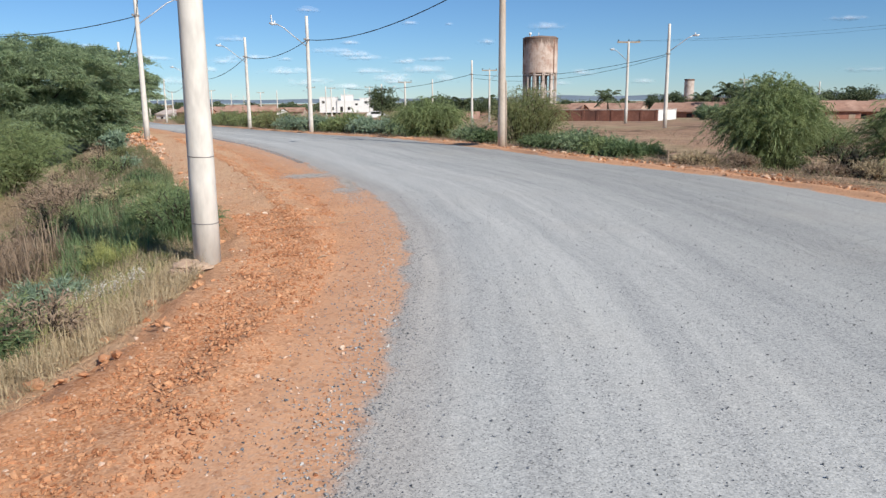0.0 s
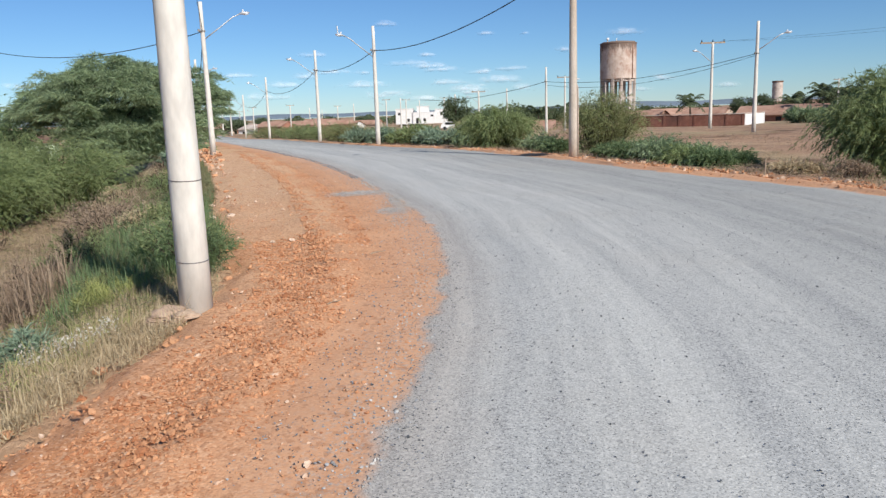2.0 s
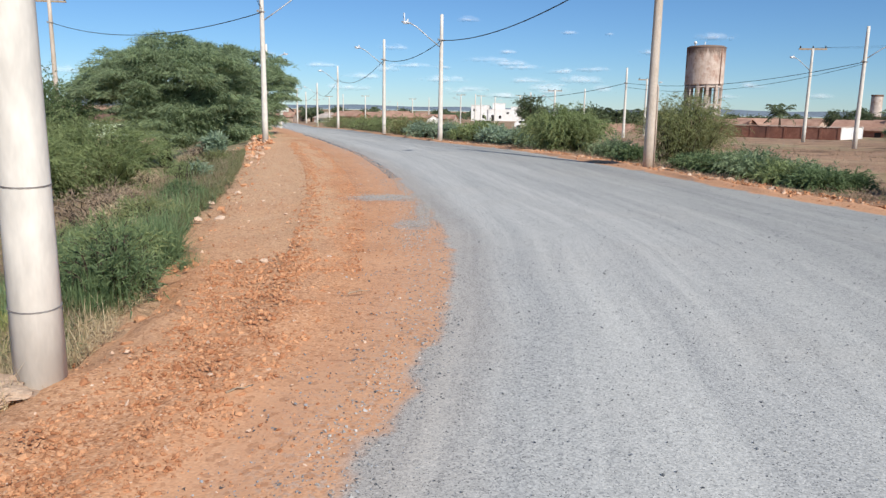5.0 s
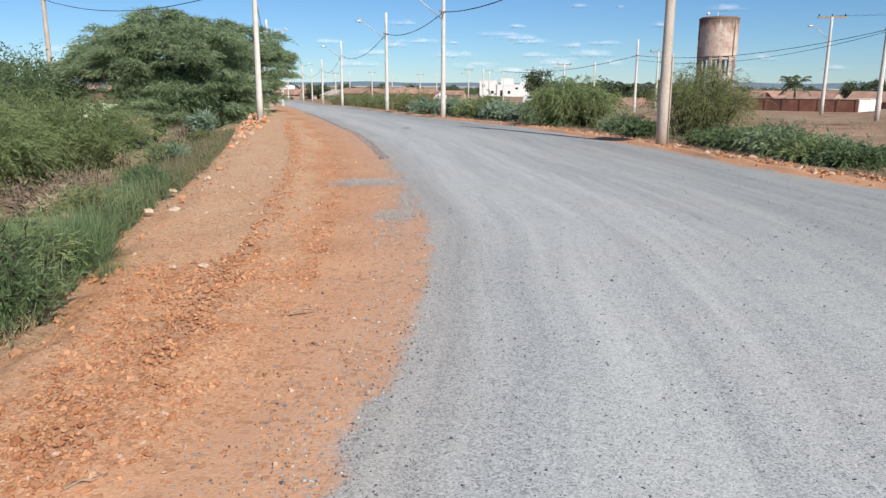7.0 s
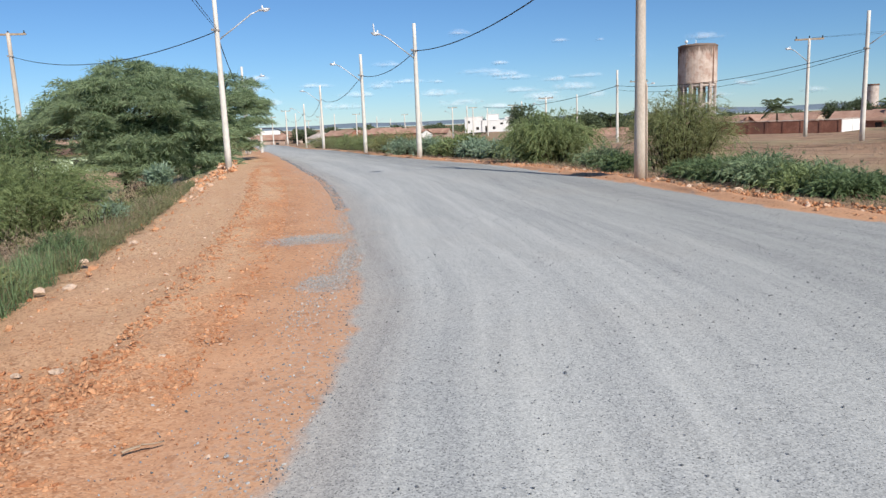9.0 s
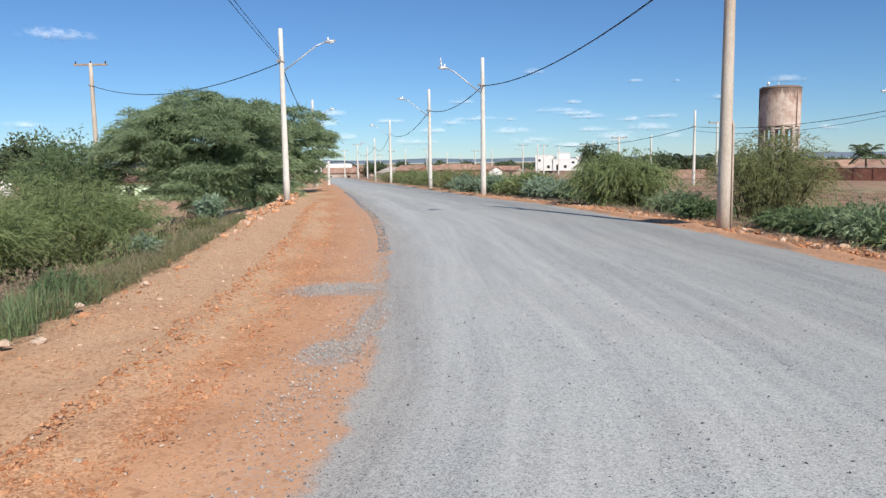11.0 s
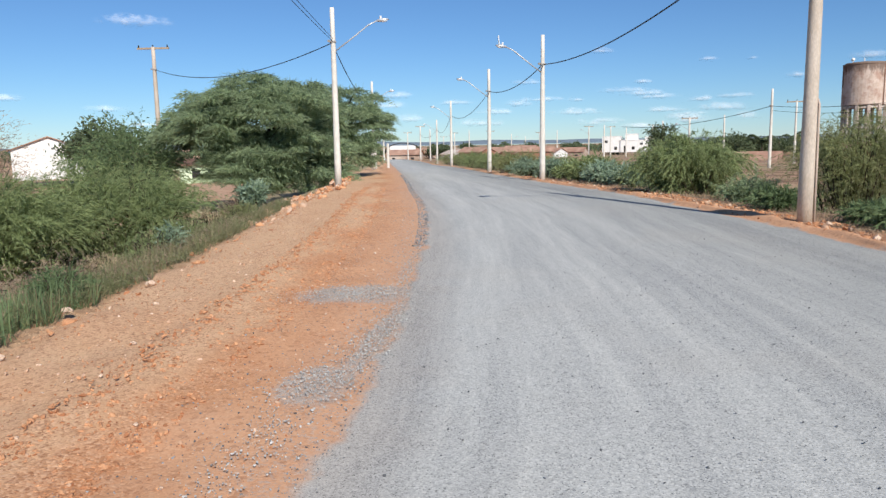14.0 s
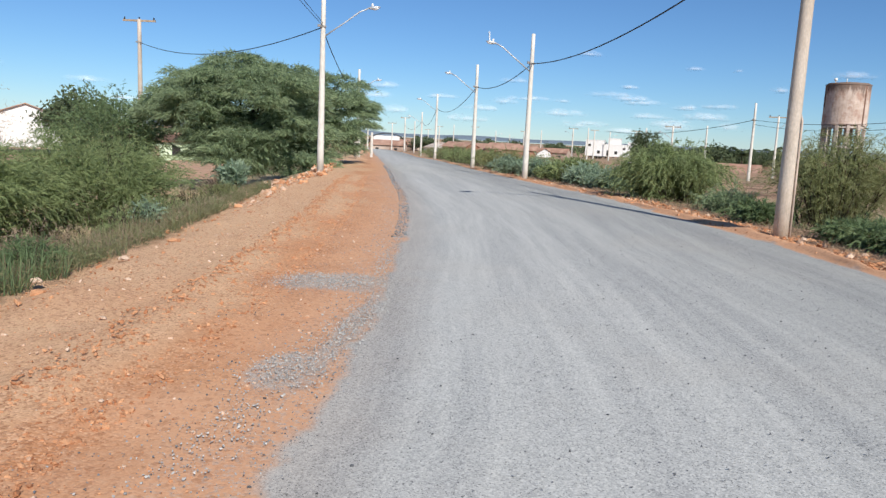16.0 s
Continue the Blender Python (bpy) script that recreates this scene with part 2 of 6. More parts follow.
def make_ground_material():
    """Earth with dry and green cover. UV: metres left of the shoulder, metres right of the road."""
    m, nt, b = mat("field_earth", 0.95)
    ob = coords(nt)
    uvn = nt.nodes.new("ShaderNodeTexCoord")
    sep = nt.nodes.new("ShaderNodeSeparateXYZ")
    nt.links.new(uvn.outputs["UV"], sep.inputs[0])
    soil = mixc(nt, noise_fac(nt, ob, 0.5, 6, 0.65), (0.29, 0.165, 0.10), (0.40, 0.25, 0.16))
    soil = mixc(nt, noise_fac(nt, ob, 7, 5, 0.7, 0.4, 0.7), soil, (0.46, 0.31, 0.205))
    soil = mixc(nt, mathn(nt, "MULTIPLY", noise_fac(nt, coords(nt, (0.5, 1.4, 1)), 0.3, 7, 0.7, 0.48, 0.6), 0.9), soil, (0.15, 0.095, 0.06))
    soil = mixc(nt, mathn(nt, "MULTIPLY", noise_fac(nt, coords(nt, (0.4, 1.2, 1)), 0.17, 6, 0.68, 0.5, 0.62), 0.75), soil, (0.47, 0.33, 0.21))
    dry = mixc(nt, noise_fac(nt, ob, 14, 5, 0.7), (0.3, 0.23, 0.13), (0.45, 0.36, 0.22))
    green = mixc(nt, noise_fac(nt, ob, 11, 5, 0.7), (0.11, 0.125, 0.05), (0.19, 0.2, 0.085))
    cover = mixc(nt, noise_fac(nt, ob, 0.6, 5, 0.65, 0.5, 0.66), dry, green)
    far = noise_fac(nt, ob, 0.045, 7, 0.7, 0.5, 0.6)
    col = mixc(nt, far, soil, cover)
    slope = mathn(nt, "MULTIPLY", ramp01(nt, sep.outputs[0], 0.0, 0.5), ramp01(nt, sep.outputs[0], 9.0, 5.0))
    col = mixc(nt, slope, col, cover)
    edge = mathn(nt, "MULTIPLY", ramp01(nt, sep.outputs[0], -0.7, -0.3), ramp01(nt, mathn(nt, "ADD", sep.outputs[0], mathn(nt, "MULTIPLY", noise_fac(nt, ob, 2.2, 5, 0.7, 0.3, 0.7), 0.5)), 0.9, 0.3))
    col = mixc(nt, edge, col, mixc(nt, noise_fac(nt, ob, 9, 5, 0.7), (0.5, 0.3, 0.17), (0.6, 0.4, 0.25)))
    berm = mathn(nt, "MULTIPLY", ramp01(nt, sep.outputs[1], -0.6, -0.2), ramp01(nt, mathn(nt, "ADD", sep.outputs[1], mathn(nt, "MULTIPLY", noise_fac(nt, ob, 1.1, 5, 0.7, 0.3, 0.7), 0.8)), 1.5, 0.9))
    col = mixc(nt, berm, col, mixc(nt, noise_fac(nt, ob, 6, 6, 0.7), (0.42, 0.19, 0.095), (0.6, 0.36, 0.22)))
    yard = ramp01(nt, mathn(nt, "ADD", sep.outputs[0], mathn(nt, "MULTIPLY", noise_fac(nt, ob, 0.5, 5, 0.7, 0.3, 0.7), 2.0)), 7.5, 9.5)
    col = mixc(nt, mathn(nt, "MULTIPLY", yard, 0.85), col, mixc(nt, noise_fac(nt, ob, 1.5, 6, 0.7), (0.46, 0.27, 0.17), (0.6, 0.4, 0.27)))
    nt.links.new(col, b.inputs["Base Color"])
    bump(nt, b, noise_fac(nt, ob, 5, 8, 0.72, 0.2, 0.8), 0.12, 0.7)
    return m


M_ROAD = make_road_material()
M_GROUND = make_ground_material()
M_CONCRETE = plain("pole_concrete", (0.66, 0.62, 0.555), (0.7, 0.665, 0.6), 1.2, 0.8, relief=0.0006, stretch=(1, 1, 0.3), third=(0.63, 0.57, 0.5))
M_TAN = plain("dusty_concrete", (0.50, 0.42, 0.34), (0.60, 0.52, 0.44), 5, 0.85, relief=0.0015, stretch=(1, 1, 0.35), third=(0.46, 0.36, 0.27))
M_RUST = plain("dirty_concrete", (0.46, 0.345, 0.27), (0.62, 0.51, 0.43), 0.55, 0.9, relief=0.02, stretch=(1, 1, 0.8), third=(0.27, 0.18, 0.14))


def make_tank_material():
    m, nt, b = mat("stained_tank", 0.9)
    ob = coords(nt)
    tall = coords(nt, (1, 1, 0.3))
    col = mixc(nt, noise_fac(nt, ob, 0.6, 6, 0.65), (0.44, 0.33, 0.265), (0.6, 0.5, 0.43))
    col = mixc(nt, mathn(nt, "MULTIPLY", noise_fac(nt, ob, 0.35, 7, 0.7, 0.5, 0.62), 0.7), col, (0.33, 0.19, 0.14))
    sep = nt.nodes.new("ShaderNodeSeparateXYZ")
    nt.links.new(ob, sep.inputs[0])
    z = mathn(nt, "ADD", sep.outputs[2], mathn(nt, "MULTIPLY", noise_fac(nt, tall, 0.9, 7, 0.72, 0.3, 0.7), 3.2))
    leak = mathn(nt, "MULTIPLY", ramp01(nt, z, 17.6, 19.4), 0.85)
    col = mixc(nt, leak, col, (0.13, 0.09, 0.07))
    foot = mathn(nt, "MULTIPLY", noise_fac(nt, tall, 0.7, 6, 0.7, 0.52, 0.66), 0.6)
    col = mixc(nt, foot, col, (0.2, 0.125, 0.09))
    nt.links.new(col, b.inputs["Base Color"])
    return m


M_TANK = make_tank_material()
M_STAIN = plain("rust_streak", (0.12, 0.07, 0.05), (0.24, 0.14, 0.1), 0.8, 0.9, stretch=(1, 1, 0.2))
M_FRAME = plain("tower_frame_concrete", (0.5, 0.42, 0.36), (0.66, 0.58, 0.52), 0.8, 0.9, third=(0.34, 0.24, 0.19))
M_WHITE = plain("white_paint", (0.74, 0.73, 0.7), (0.8, 0.79, 0.77), 0.6, 0.8)
M_GREENWALL = plain("pale_green_paint", (0.55, 0.68, 0.45), (0.62, 0.74, 0.52), 0.6, 0.8)
M_BRICK = plain("red_brick", (0.2, 0.085, 0.06), (0.29, 0.135, 0.095), 0.7, 0.95, third=(0.14, 0.07, 0.055))
M_TILE = plain("clay_tile", (0.36, 0.2, 0.14), (0.5, 0.32, 0.24), 0.5, 0.9, third=(0.25, 0.15, 0.11))
M_BARE_BRICK = plain("bare_brick", (0.36, 0.17, 0.12), (0.46, 0.25, 0.18), 0.6, 0.95, third=(0.28, 0.13, 0.09))
M_TIE = plain("grey_wire", (0.22, 0.2, 0.19), (0.3, 0.28, 0.26), 9, 0.6, 0.4)
M_METAL = plain("lamp_aluminium", (0.6, 0.62, 0.64), (0.7, 0.71, 0.72), 6, 0.4, 0.6)
M_GALV = plain("galvanised_arm", (0.5, 0.51, 0.52), (0.6, 0.6, 0.6), 6, 0.5, 0.5)
M_LENS = plain("lamp_lens", (0.75, 0.76, 0.76), (0.82, 0.82, 0.82), 3, 0.2)
M_WIRE = plain("black_cable", (0.02, 0.02, 0.022), (0.03, 0.03, 0.03), 4, 0.6)
M_WOOD = plain("weathered_wood", (0.3, 0.22, 0.15), (0.42, 0.33, 0.24), 4, 0.9, stretch=(1, 1, 0.2))
M_DARK = plain("dark_opening", (0.03, 0.03, 0.03), (0.05, 0.045, 0.04), 2, 0.8)
M_BARK = plain("bark", (0.045, 0.034, 0.025), (0.09, 0.068, 0.05), 6, 0.95, relief=0.01, stretch=(1, 1, 0.3))


def lumpy(name, a, b_, c, relief=0.004):
    """Loose lumps: each of its own shade, with a finer mottling."""
    m, nt, b = mat(name, 0.95)
    g = nt.nodes.new("ShaderNodeNewGeometry")
    ob = coords(nt)
    col = mixc(nt, g.outputs["Random Per Island"], a, b_)
    col = mixc(nt, mathn(nt, "MULTIPLY", noise_fac(nt, ob, 60, 4, 0.7, 0.45, 0.7), 0.5), col, c)
    nt.links.new(col, b.inputs["Base Color"])
    bump(nt, b, noise_fac(nt, ob, 110, 4, 0.7, 0.2, 0.8), relief)
    return m


M_CLOD = lumpy("orange_clod", (0.34, 0.14, 0.065), (0.6, 0.33, 0.18), (0.5, 0.235, 0.12))
M_STONE = lumpy("pale_stone", (0.46, 0.28, 0.18), (0.68, 0.52, 0.4), (0.5, 0.32, 0.2))
M_CHIP = lumpy("grey_chip", (0.18, 0.185, 0.185), (0.52, 0.51, 0.48), (0.34, 0.33, 0.31), 0.001)
M_DARKCHIP = lumpy("dark_chip", (0.05, 0.055, 0.06), (0.34, 0.35, 0.36), (0.16, 0.165, 0.17), 0.001)
M_FOOT = plain("buried_footing", (0.4, 0.28, 0.2), (0.5, 0.37, 0.27), 9, 0.95)
M_CARPAINT = plain("white_car_paint", (0.76, 0.76, 0.76), (0.8, 0.8, 0.8), 1, 0.3)
M_GLASS = plain("car_glass", (0.02, 0.025, 0.03), (0.03, 0.03, 0.035), 1, 0.1)
M_TYRE = plain("tyre_rubber", (0.02, 0.02, 0.02), (0.035, 0.035, 0.035), 4, 0.9)
M_LEAF_BUSH = leafy("feathery_leaf", (0.175, 0.235, 0.095), (0.335, 0.395, 0.18), (0.225, 0.265, 0.12), 0.42)
M_LEAF_OLIVE = leafy("olive_leaf", (0.19, 0.22, 0.09), (0.31, 0.33, 0.15), (0.25, 0.24, 0.12))
M_LEAF_TREE = leafy("tree_leaf", (0.165, 0.24, 0.13), (0.37, 0.45, 0.255), (0.22, 0.285, 0.165), 0.42)
M_LEAF_TEAL = leafy("milkweed_leaf", (0.2, 0.285, 0.19), (0.36, 0.45, 0.32), (0.22, 0.30, 0.18), 0.42)
M_LEAF_VIVID = leafy("vivid_leaf", (0.105, 0.165, 0.075), (0.215, 0.285, 0.135), (0.11, 0.16, 0.07), 0.42)
M_DRY = leafy("dry_twig_leaf", (0.27, 0.19, 0.13), (0.44, 0.34, 0.24), (0.25, 0.185, 0.13), 0.25)
M_STRAW = leafy("straw", (0.38, 0.29, 0.17), (0.56, 0.46, 0.3), (0.32, 0.25, 0.15), 0.2)
M_GRASS = leafy("green_grass", (0.13, 0.155, 0.07), (0.26, 0.275, 0.14), (0.25, 0.215, 0.125))
M_LUSH = leafy("lush_grass", (0.13, 0.2, 0.095), (0.27, 0.36, 0.17), (0.16, 0.23, 0.11), 0.4)
M_FLOWER = leafy("dry_white_flower", (0.6, 0.57, 0.5), (0.78, 0.75, 0.69), (0.55, 0.5, 0.42), 0.3)
M_YELLOW = leafy("yellow_grass", (0.28, 0.31, 0.1), (0.43, 0.44, 0.17), (0.25, 0.27, 0.1), 0.25)
M_LEAF_FAR = leafy("far_leaf", (0.06, 0.085, 0.045), (0.15, 0.185, 0.095), (0.085, 0.115, 0.06), 0.25)
M_HILL = plain("hazy_hill", (0.17, 0.22, 0.27), (0.2, 0.25, 0.3), 0.01, 1.0)


# ---- mesh helpers ----
def link(name, verts, faces, material, parent=None, label="", smooth=False, category="", kind="", group=""):
    me = bpy.data.meshes.new(name)
    me.from_pydata([tuple(v) for v in verts] if not isinstance(verts, np.ndarray) else verts.tolist(), [], faces.tolist() if isinstance(faces, np.ndarray) else faces)
    me.materials.append(material)
    if smooth:
        me.shade_smooth()
    ob = new(name, me)
    if parent:
        ob.parent = parent
    return tagged(ob, label, category, group, kind)


def part(name, bm, material, parent, label="", smooth=False):
    me = bpy.data.meshes.new(name)
    bm.to_mesh(me)
    bm.free()
    me.materials.append(material)
    if smooth:
        me.shade_smooth()
    ob = new(name, me)
    ob.parent = parent
    return tagged(ob, label)


def empty(name, place, label, category, group="", kind="", turn=0.0):
    ob = new(name)
    ob.matrix_basis = pose(*place, 0, 0, turn)
    return tagged(ob, label, category, group, kind)


def box(bm, x0, x1, y0, y1, z0, z1):
    m = Matrix.Translation(((x0 + x1) / 2, (y0 + y1) / 2, (z0 + z1) / 2)) @ Matrix.Diagonal((x1 - x0, y1 - y0, z1 - z0, 1))
    return bmesh.ops.create_cube(bm, size=1, matrix=m)["verts"]


def tube(points, radii, n=8, cap=True):
    """Verts and faces of a tapered tube along points."""
    verts, faces = [], []
    pts = [Vector(p) for p in points]
    for i, p in enumerate(pts):
        d = (pts[min(i + 1, len(pts) - 1)] - pts[max(i - 1, 0)]).normalized()
        a = d.orthogonal().normalized()
        b = d.cross(a)
        r = radii[i] if hasattr(radii, "__len__") else radii
        for k in range(n):
            w = 2 * math.pi * k / n
            verts.append(p + a * (r * math.cos(w)) + b * (r * math.sin(w)))
    for i in range(len(pts) - 1):
        for k in range(n):
            faces.append((i * n + k, i * n + (k + 1) % n, (i + 1) * n + (k + 1) % n, (i + 1) * n + k))
    if cap:
        faces.append(tuple(range(n))[::-1])
        faces.append(tuple(range((len(pts) - 1) * n, len(pts) * n)))
    return verts, faces


def lathe(profile, n=24):
    """Verts and faces of a turned shape about z. profile: (radius, z) pairs, from the bottom up."""
    verts, faces = [], []
    for r, z in profile:
        verts += [(r * math.cos(2 * math.pi * k / n), r * math.sin(2 * math.pi * k / n), z) for k in range(n)]
    for i in range(len(profile) - 1):
        for k in range(n):
            faces.append((i * n + k, i * n + (k + 1) % n, (i + 1) * n + (k + 1) % n, (i + 1) * n + k))
    faces.append(tuple(range(n))[::-1])
    faces.append(tuple(range((len(profile) - 1) * n, len(profile) * n)))
    return verts, faces


def merge(pieces):
    verts, faces = [], []
    for v, f in pieces:
        o = len(verts)
        verts += list(v)
        faces += [tuple(i + o for i in q) for q in f]
    return verts, faces


# ---- the lie of the land ----
LEFT = [(-0.1, -16), (-0.4, -6), (-0.6, -1), (-0.72, 2.64), (-0.92, 5.34), (-1.27, 8.06), (-1.73, 9.87), (-2.48, 12.12), (-3.36, 14.16), (-4.47, 16.45), (-7.07, 21.48), (-10.1, 26.74), (-12.88, 31.1), (-20.0, 42.6), (-34.7, 65.9), (-58, 103), (-85, 145), (-140, 230)]
RIGHT = [(8.0, -16), (7.7, -6), (7.3, 0), (6.8, 5), (6.25, 8.6), (5.62, 10.8), (4.55, 13.15), (3.45, 15.15), (2.2, 17.1), (1.12, 18.9), (-0.42, 21.75), (-2.2, 24.65), (-5.1, 29.3), (-11.3, 39.3), (-19.2, 51.8), (-29.2, 67.7), (-52.5, 105.5), (-79.5, 147.5), (-134, 232)]
OUTER = [(-3.2, -16), (-3.0, -6), (-2.85, -1), (-2.86, 3.17), (-3.01, 5.69), (-3.5, 7.56), (-4.09, 8.63), (-5.16, 10.36), (-6.67, 13.08), (-7.75, 15.36), (-9.4, 18.25), (-11.66, 22.12), (-14.92, 27.54), (-18.6, 34.4), (-28.3, 49.6), (-41.6, 70.7), (-64, 107), (-146, 235)]


def spline(points, step=0.25):
    """Catmull-Rom through the points, resampled."""
    p = np.array([points[0]] + list(points) + [points[-1]], float)
    out = []
    for i in range(1, len(p) - 2):
        n = max(2, int(np.linalg.norm(p[i + 1] - p[i]) / step))
        t = np.linspace(0, 1, n, endpoint=False)[:, None]
        out.append(0.5 * ((2 * p[i]) + (p[i + 1] - p[i - 1]) * t + (2 * p[i - 1] - 5 * p[i] + 4 * p[i + 1] - p[i + 2]) * t ** 2 + (3 * p[i] - p[i - 1] - 3 * p[i + 1] + p[i + 2]) * t ** 3))
    return np.vstack(out + [p[-1:]])


def stations(points, n_near, n_far):
    """The same number of places on each edge: matched by the share of its way."""
    c = spline(points)
    d = np.concatenate([[0], np.cumsum(np.linalg.norm(np.diff(c, axis=0), axis=1))])
    k = np.interp(75.0, c[:, 1], d)
    w = np.concatenate([np.linspace(0, k, n_near, endpoint=False), np.linspace(k, d[-1], n_far)])
    return np.stack([np.interp(w, d, c[:, 0]), np.interp(w, d, c[:, 1])], 1), w


def fall(r):
    return np.interp(r, [0, 30, 40, 52, 77, 114, 150, 240, 340, 700, 5000], [0, 0, -0.1, -0.3, -0.65, -1.5, -1.8, -3.2, -4.5, -5.5, -5.5])


def bank(y):
    """The outer edge of the bend lies a little higher."""
    return 0.15 * smooth01((y - 6) / 8) * (1 - smooth01((y - 27) / 13))


def side(points, q):
    """Signed distance of places q from a polyline, positive to its left."""
    c = spline(points, 1.0)
    best = np.full(len(q), 1e9)
    sign = np.zeros(len(q))
    for a, b in zip(c[:-1], c[1:]):
        ab = b - a
        t = np.clip(((q - a) @ ab) / (ab @ ab), 0, 1)
        near = a + t[:, None] * ab
        dd = np.hypot(*(q - near).T)
        cr = ab[0] * (q[:, 1] - a[1]) - ab[1] * (q[:, 0] - a[0])
        pick = dd < best - 1e-9
        best[pick] = dd[pick]
        sign[pick] = np.sign(cr[pick])
    return best * np.where(sign == 0, 1, sign)


def wave(x, y):
    return (np.sin(x * 1.7 + 1.3 * np.sin(y * 0.9)) + np.sin(y * 2.1 + 1.1 * np.sin(x * 1.3)) + 0.6 * np.sin(3.9 * x + 2.7 * y) + 0.5 * np.sin(5.3 * y - 4.1 * x)) / 3.1


def smooth01(t):
    t = np.clip(t, 0, 1)
    return t * t * (3 - 2 * t)


def land(q):
    """Height of the ground and the distances left of the shoulder and right of the road."""
    q = np.asarray(q, float)
    r = np.hypot(q[:, 0], q[:, 1])
    dl, dr = side(OUTER, q), -side(RIGHT, q)
    near = np.clip((150 - r) / 90, 0, 1)
    left = -1.5 * smooth01((dl - 0.15) / 4.5) - 1.1 * smooth01((dl - 9) / 26) - 0.06 - 0.06 * np.clip(dl / 0.3, 0, 1)
    right = bank(q[:, 1]) * np.clip(1 - dr / 12, 0, 1) - 0.3 * smooth01((dr - 1.2) / 4.0) + 0.05 * np.exp(-((dr - 0.7) / 0.5) ** 2)
    inside = (dl < 0.05) & (dr < 0.35)
    z = fall(r) + np.where(dl > 0, left, np.where(dr > 0, right, 0)) * (0.25 + 0.75 * near)
    rough = 0.07 * wave(q[:, 0], q[:, 1]) + 0.1 * wave(q[:, 0] * 0.3, q[:, 1] * 0.3)
    z = z + rough * np.clip(np.maximum(dl, dr - 0.3) / 1.5, 0, 1) * near
    z = np.where(inside, fall(r) - 0.06 - 0.16 * smooth01(-dl / 0.5), z)
    return z, dl, dr


def height(x, y):
    return float(land([(x, y)])[0][0])


def build_ground():
    def axis(lo, hi, step):
        mid = np.arange(lo, hi + 0.01, step)
        g = np.cumsum(step * 1.13 ** np.arange(1, 52))
        g = g[g < 4300]
        return np.concatenate([lo - g[::-1], mid, hi + g])
    xs, ys = axis(-34, 16, 0.35), axis(-6, 52, 0.35)
    X, Y = np.meshgrid(xs, ys)
    q = np.stack([X.ravel(), Y.ravel()], 1)
    z, dl, dr = land(q)
    nx, ny = len(xs), len(ys)
    i = np.arange(nx * ny).reshape(ny, nx)
    faces = np.stack([i[:-1, :-1], i[:-1, 1:], i[1:, 1:], i[1:, :-1]], -1).reshape(-1, 4)
    ob = link("ground", np.column_stack([q, z]), faces, M_GROUND, smooth=True, label="brown bare earth field with patchy dry and green cover", category="ground", kind="structure")
    uv = ob.data.uv_layers.new(name="UVMap")
    idx = faces.ravel()
    uv.data.foreach_set("uv", np.column_stack([dl[idx], dr[idx]]).ravel())


def strip(name, a, b, across, rise, label, kind):
    """A sheet between two matched edges. across: shares of the width; rise(p, share): height added."""
    (pa, sa), (pb, _) = a, b
    rows = [pa * (1 - k) + pb * k for k in across]
    verts = []
    for p, k in zip(rows, across):
        z = fall(np.hypot(p[:, 0], p[:, 1])) + rise(p, k)
        verts.append(np.column_stack([p, z]))
    n, m = len(pa), len(rows)
    i = np.arange(n * m).reshape(m, n)
    faces = np.stack([i[:-1, :-1], i[1:, :-1], i[1:, 1:], i[:-1, 1:]], -1).reshape(-1, 4)
    v = np.vstack(verts)
    ob = link(name, v, faces, M_ROAD, smooth=True, label=label, category=kind, kind="structure")
    idx = faces.ravel()
    q = v[:, :2]
    w = -side(LEFT, q)
    e = side(RIGHT, q)
    s = np.tile(sa, m)
    ob.data.uv_layers.new(name="UVMap").data.foreach_set("uv", np.column_stack([w[idx], s[idx]]).ravel())
    ob.data.uv_layers.new(name="across").data.foreach_set("uv", np.column_stack([e[idx], s[idx]]).ravel())
    return ob


def clods(p, k):
    """Uneven top of the earth shoulder; k runs from its outer edge (0) to the road (1)."""
    k = np.asarray(k, float)
    windrow = 0.035 * np.exp(-((k - 0.52) / 0.1) ** 2) * (1 + 0.5 * wave(p[:, 0] * 4, p[:, 1] * 4))
    rough = 0.025 * wave(p[:, 0] * 2.3, p[:, 1] * 2.3) + 0.015 * wave(p[:, 0] * 5.1, p[:, 1] * 5.7)
    return rough * np.minimum(1, 4 * (1 - k)) + windrow - 0.09 * smooth01((0.14 - k) / 0.14)


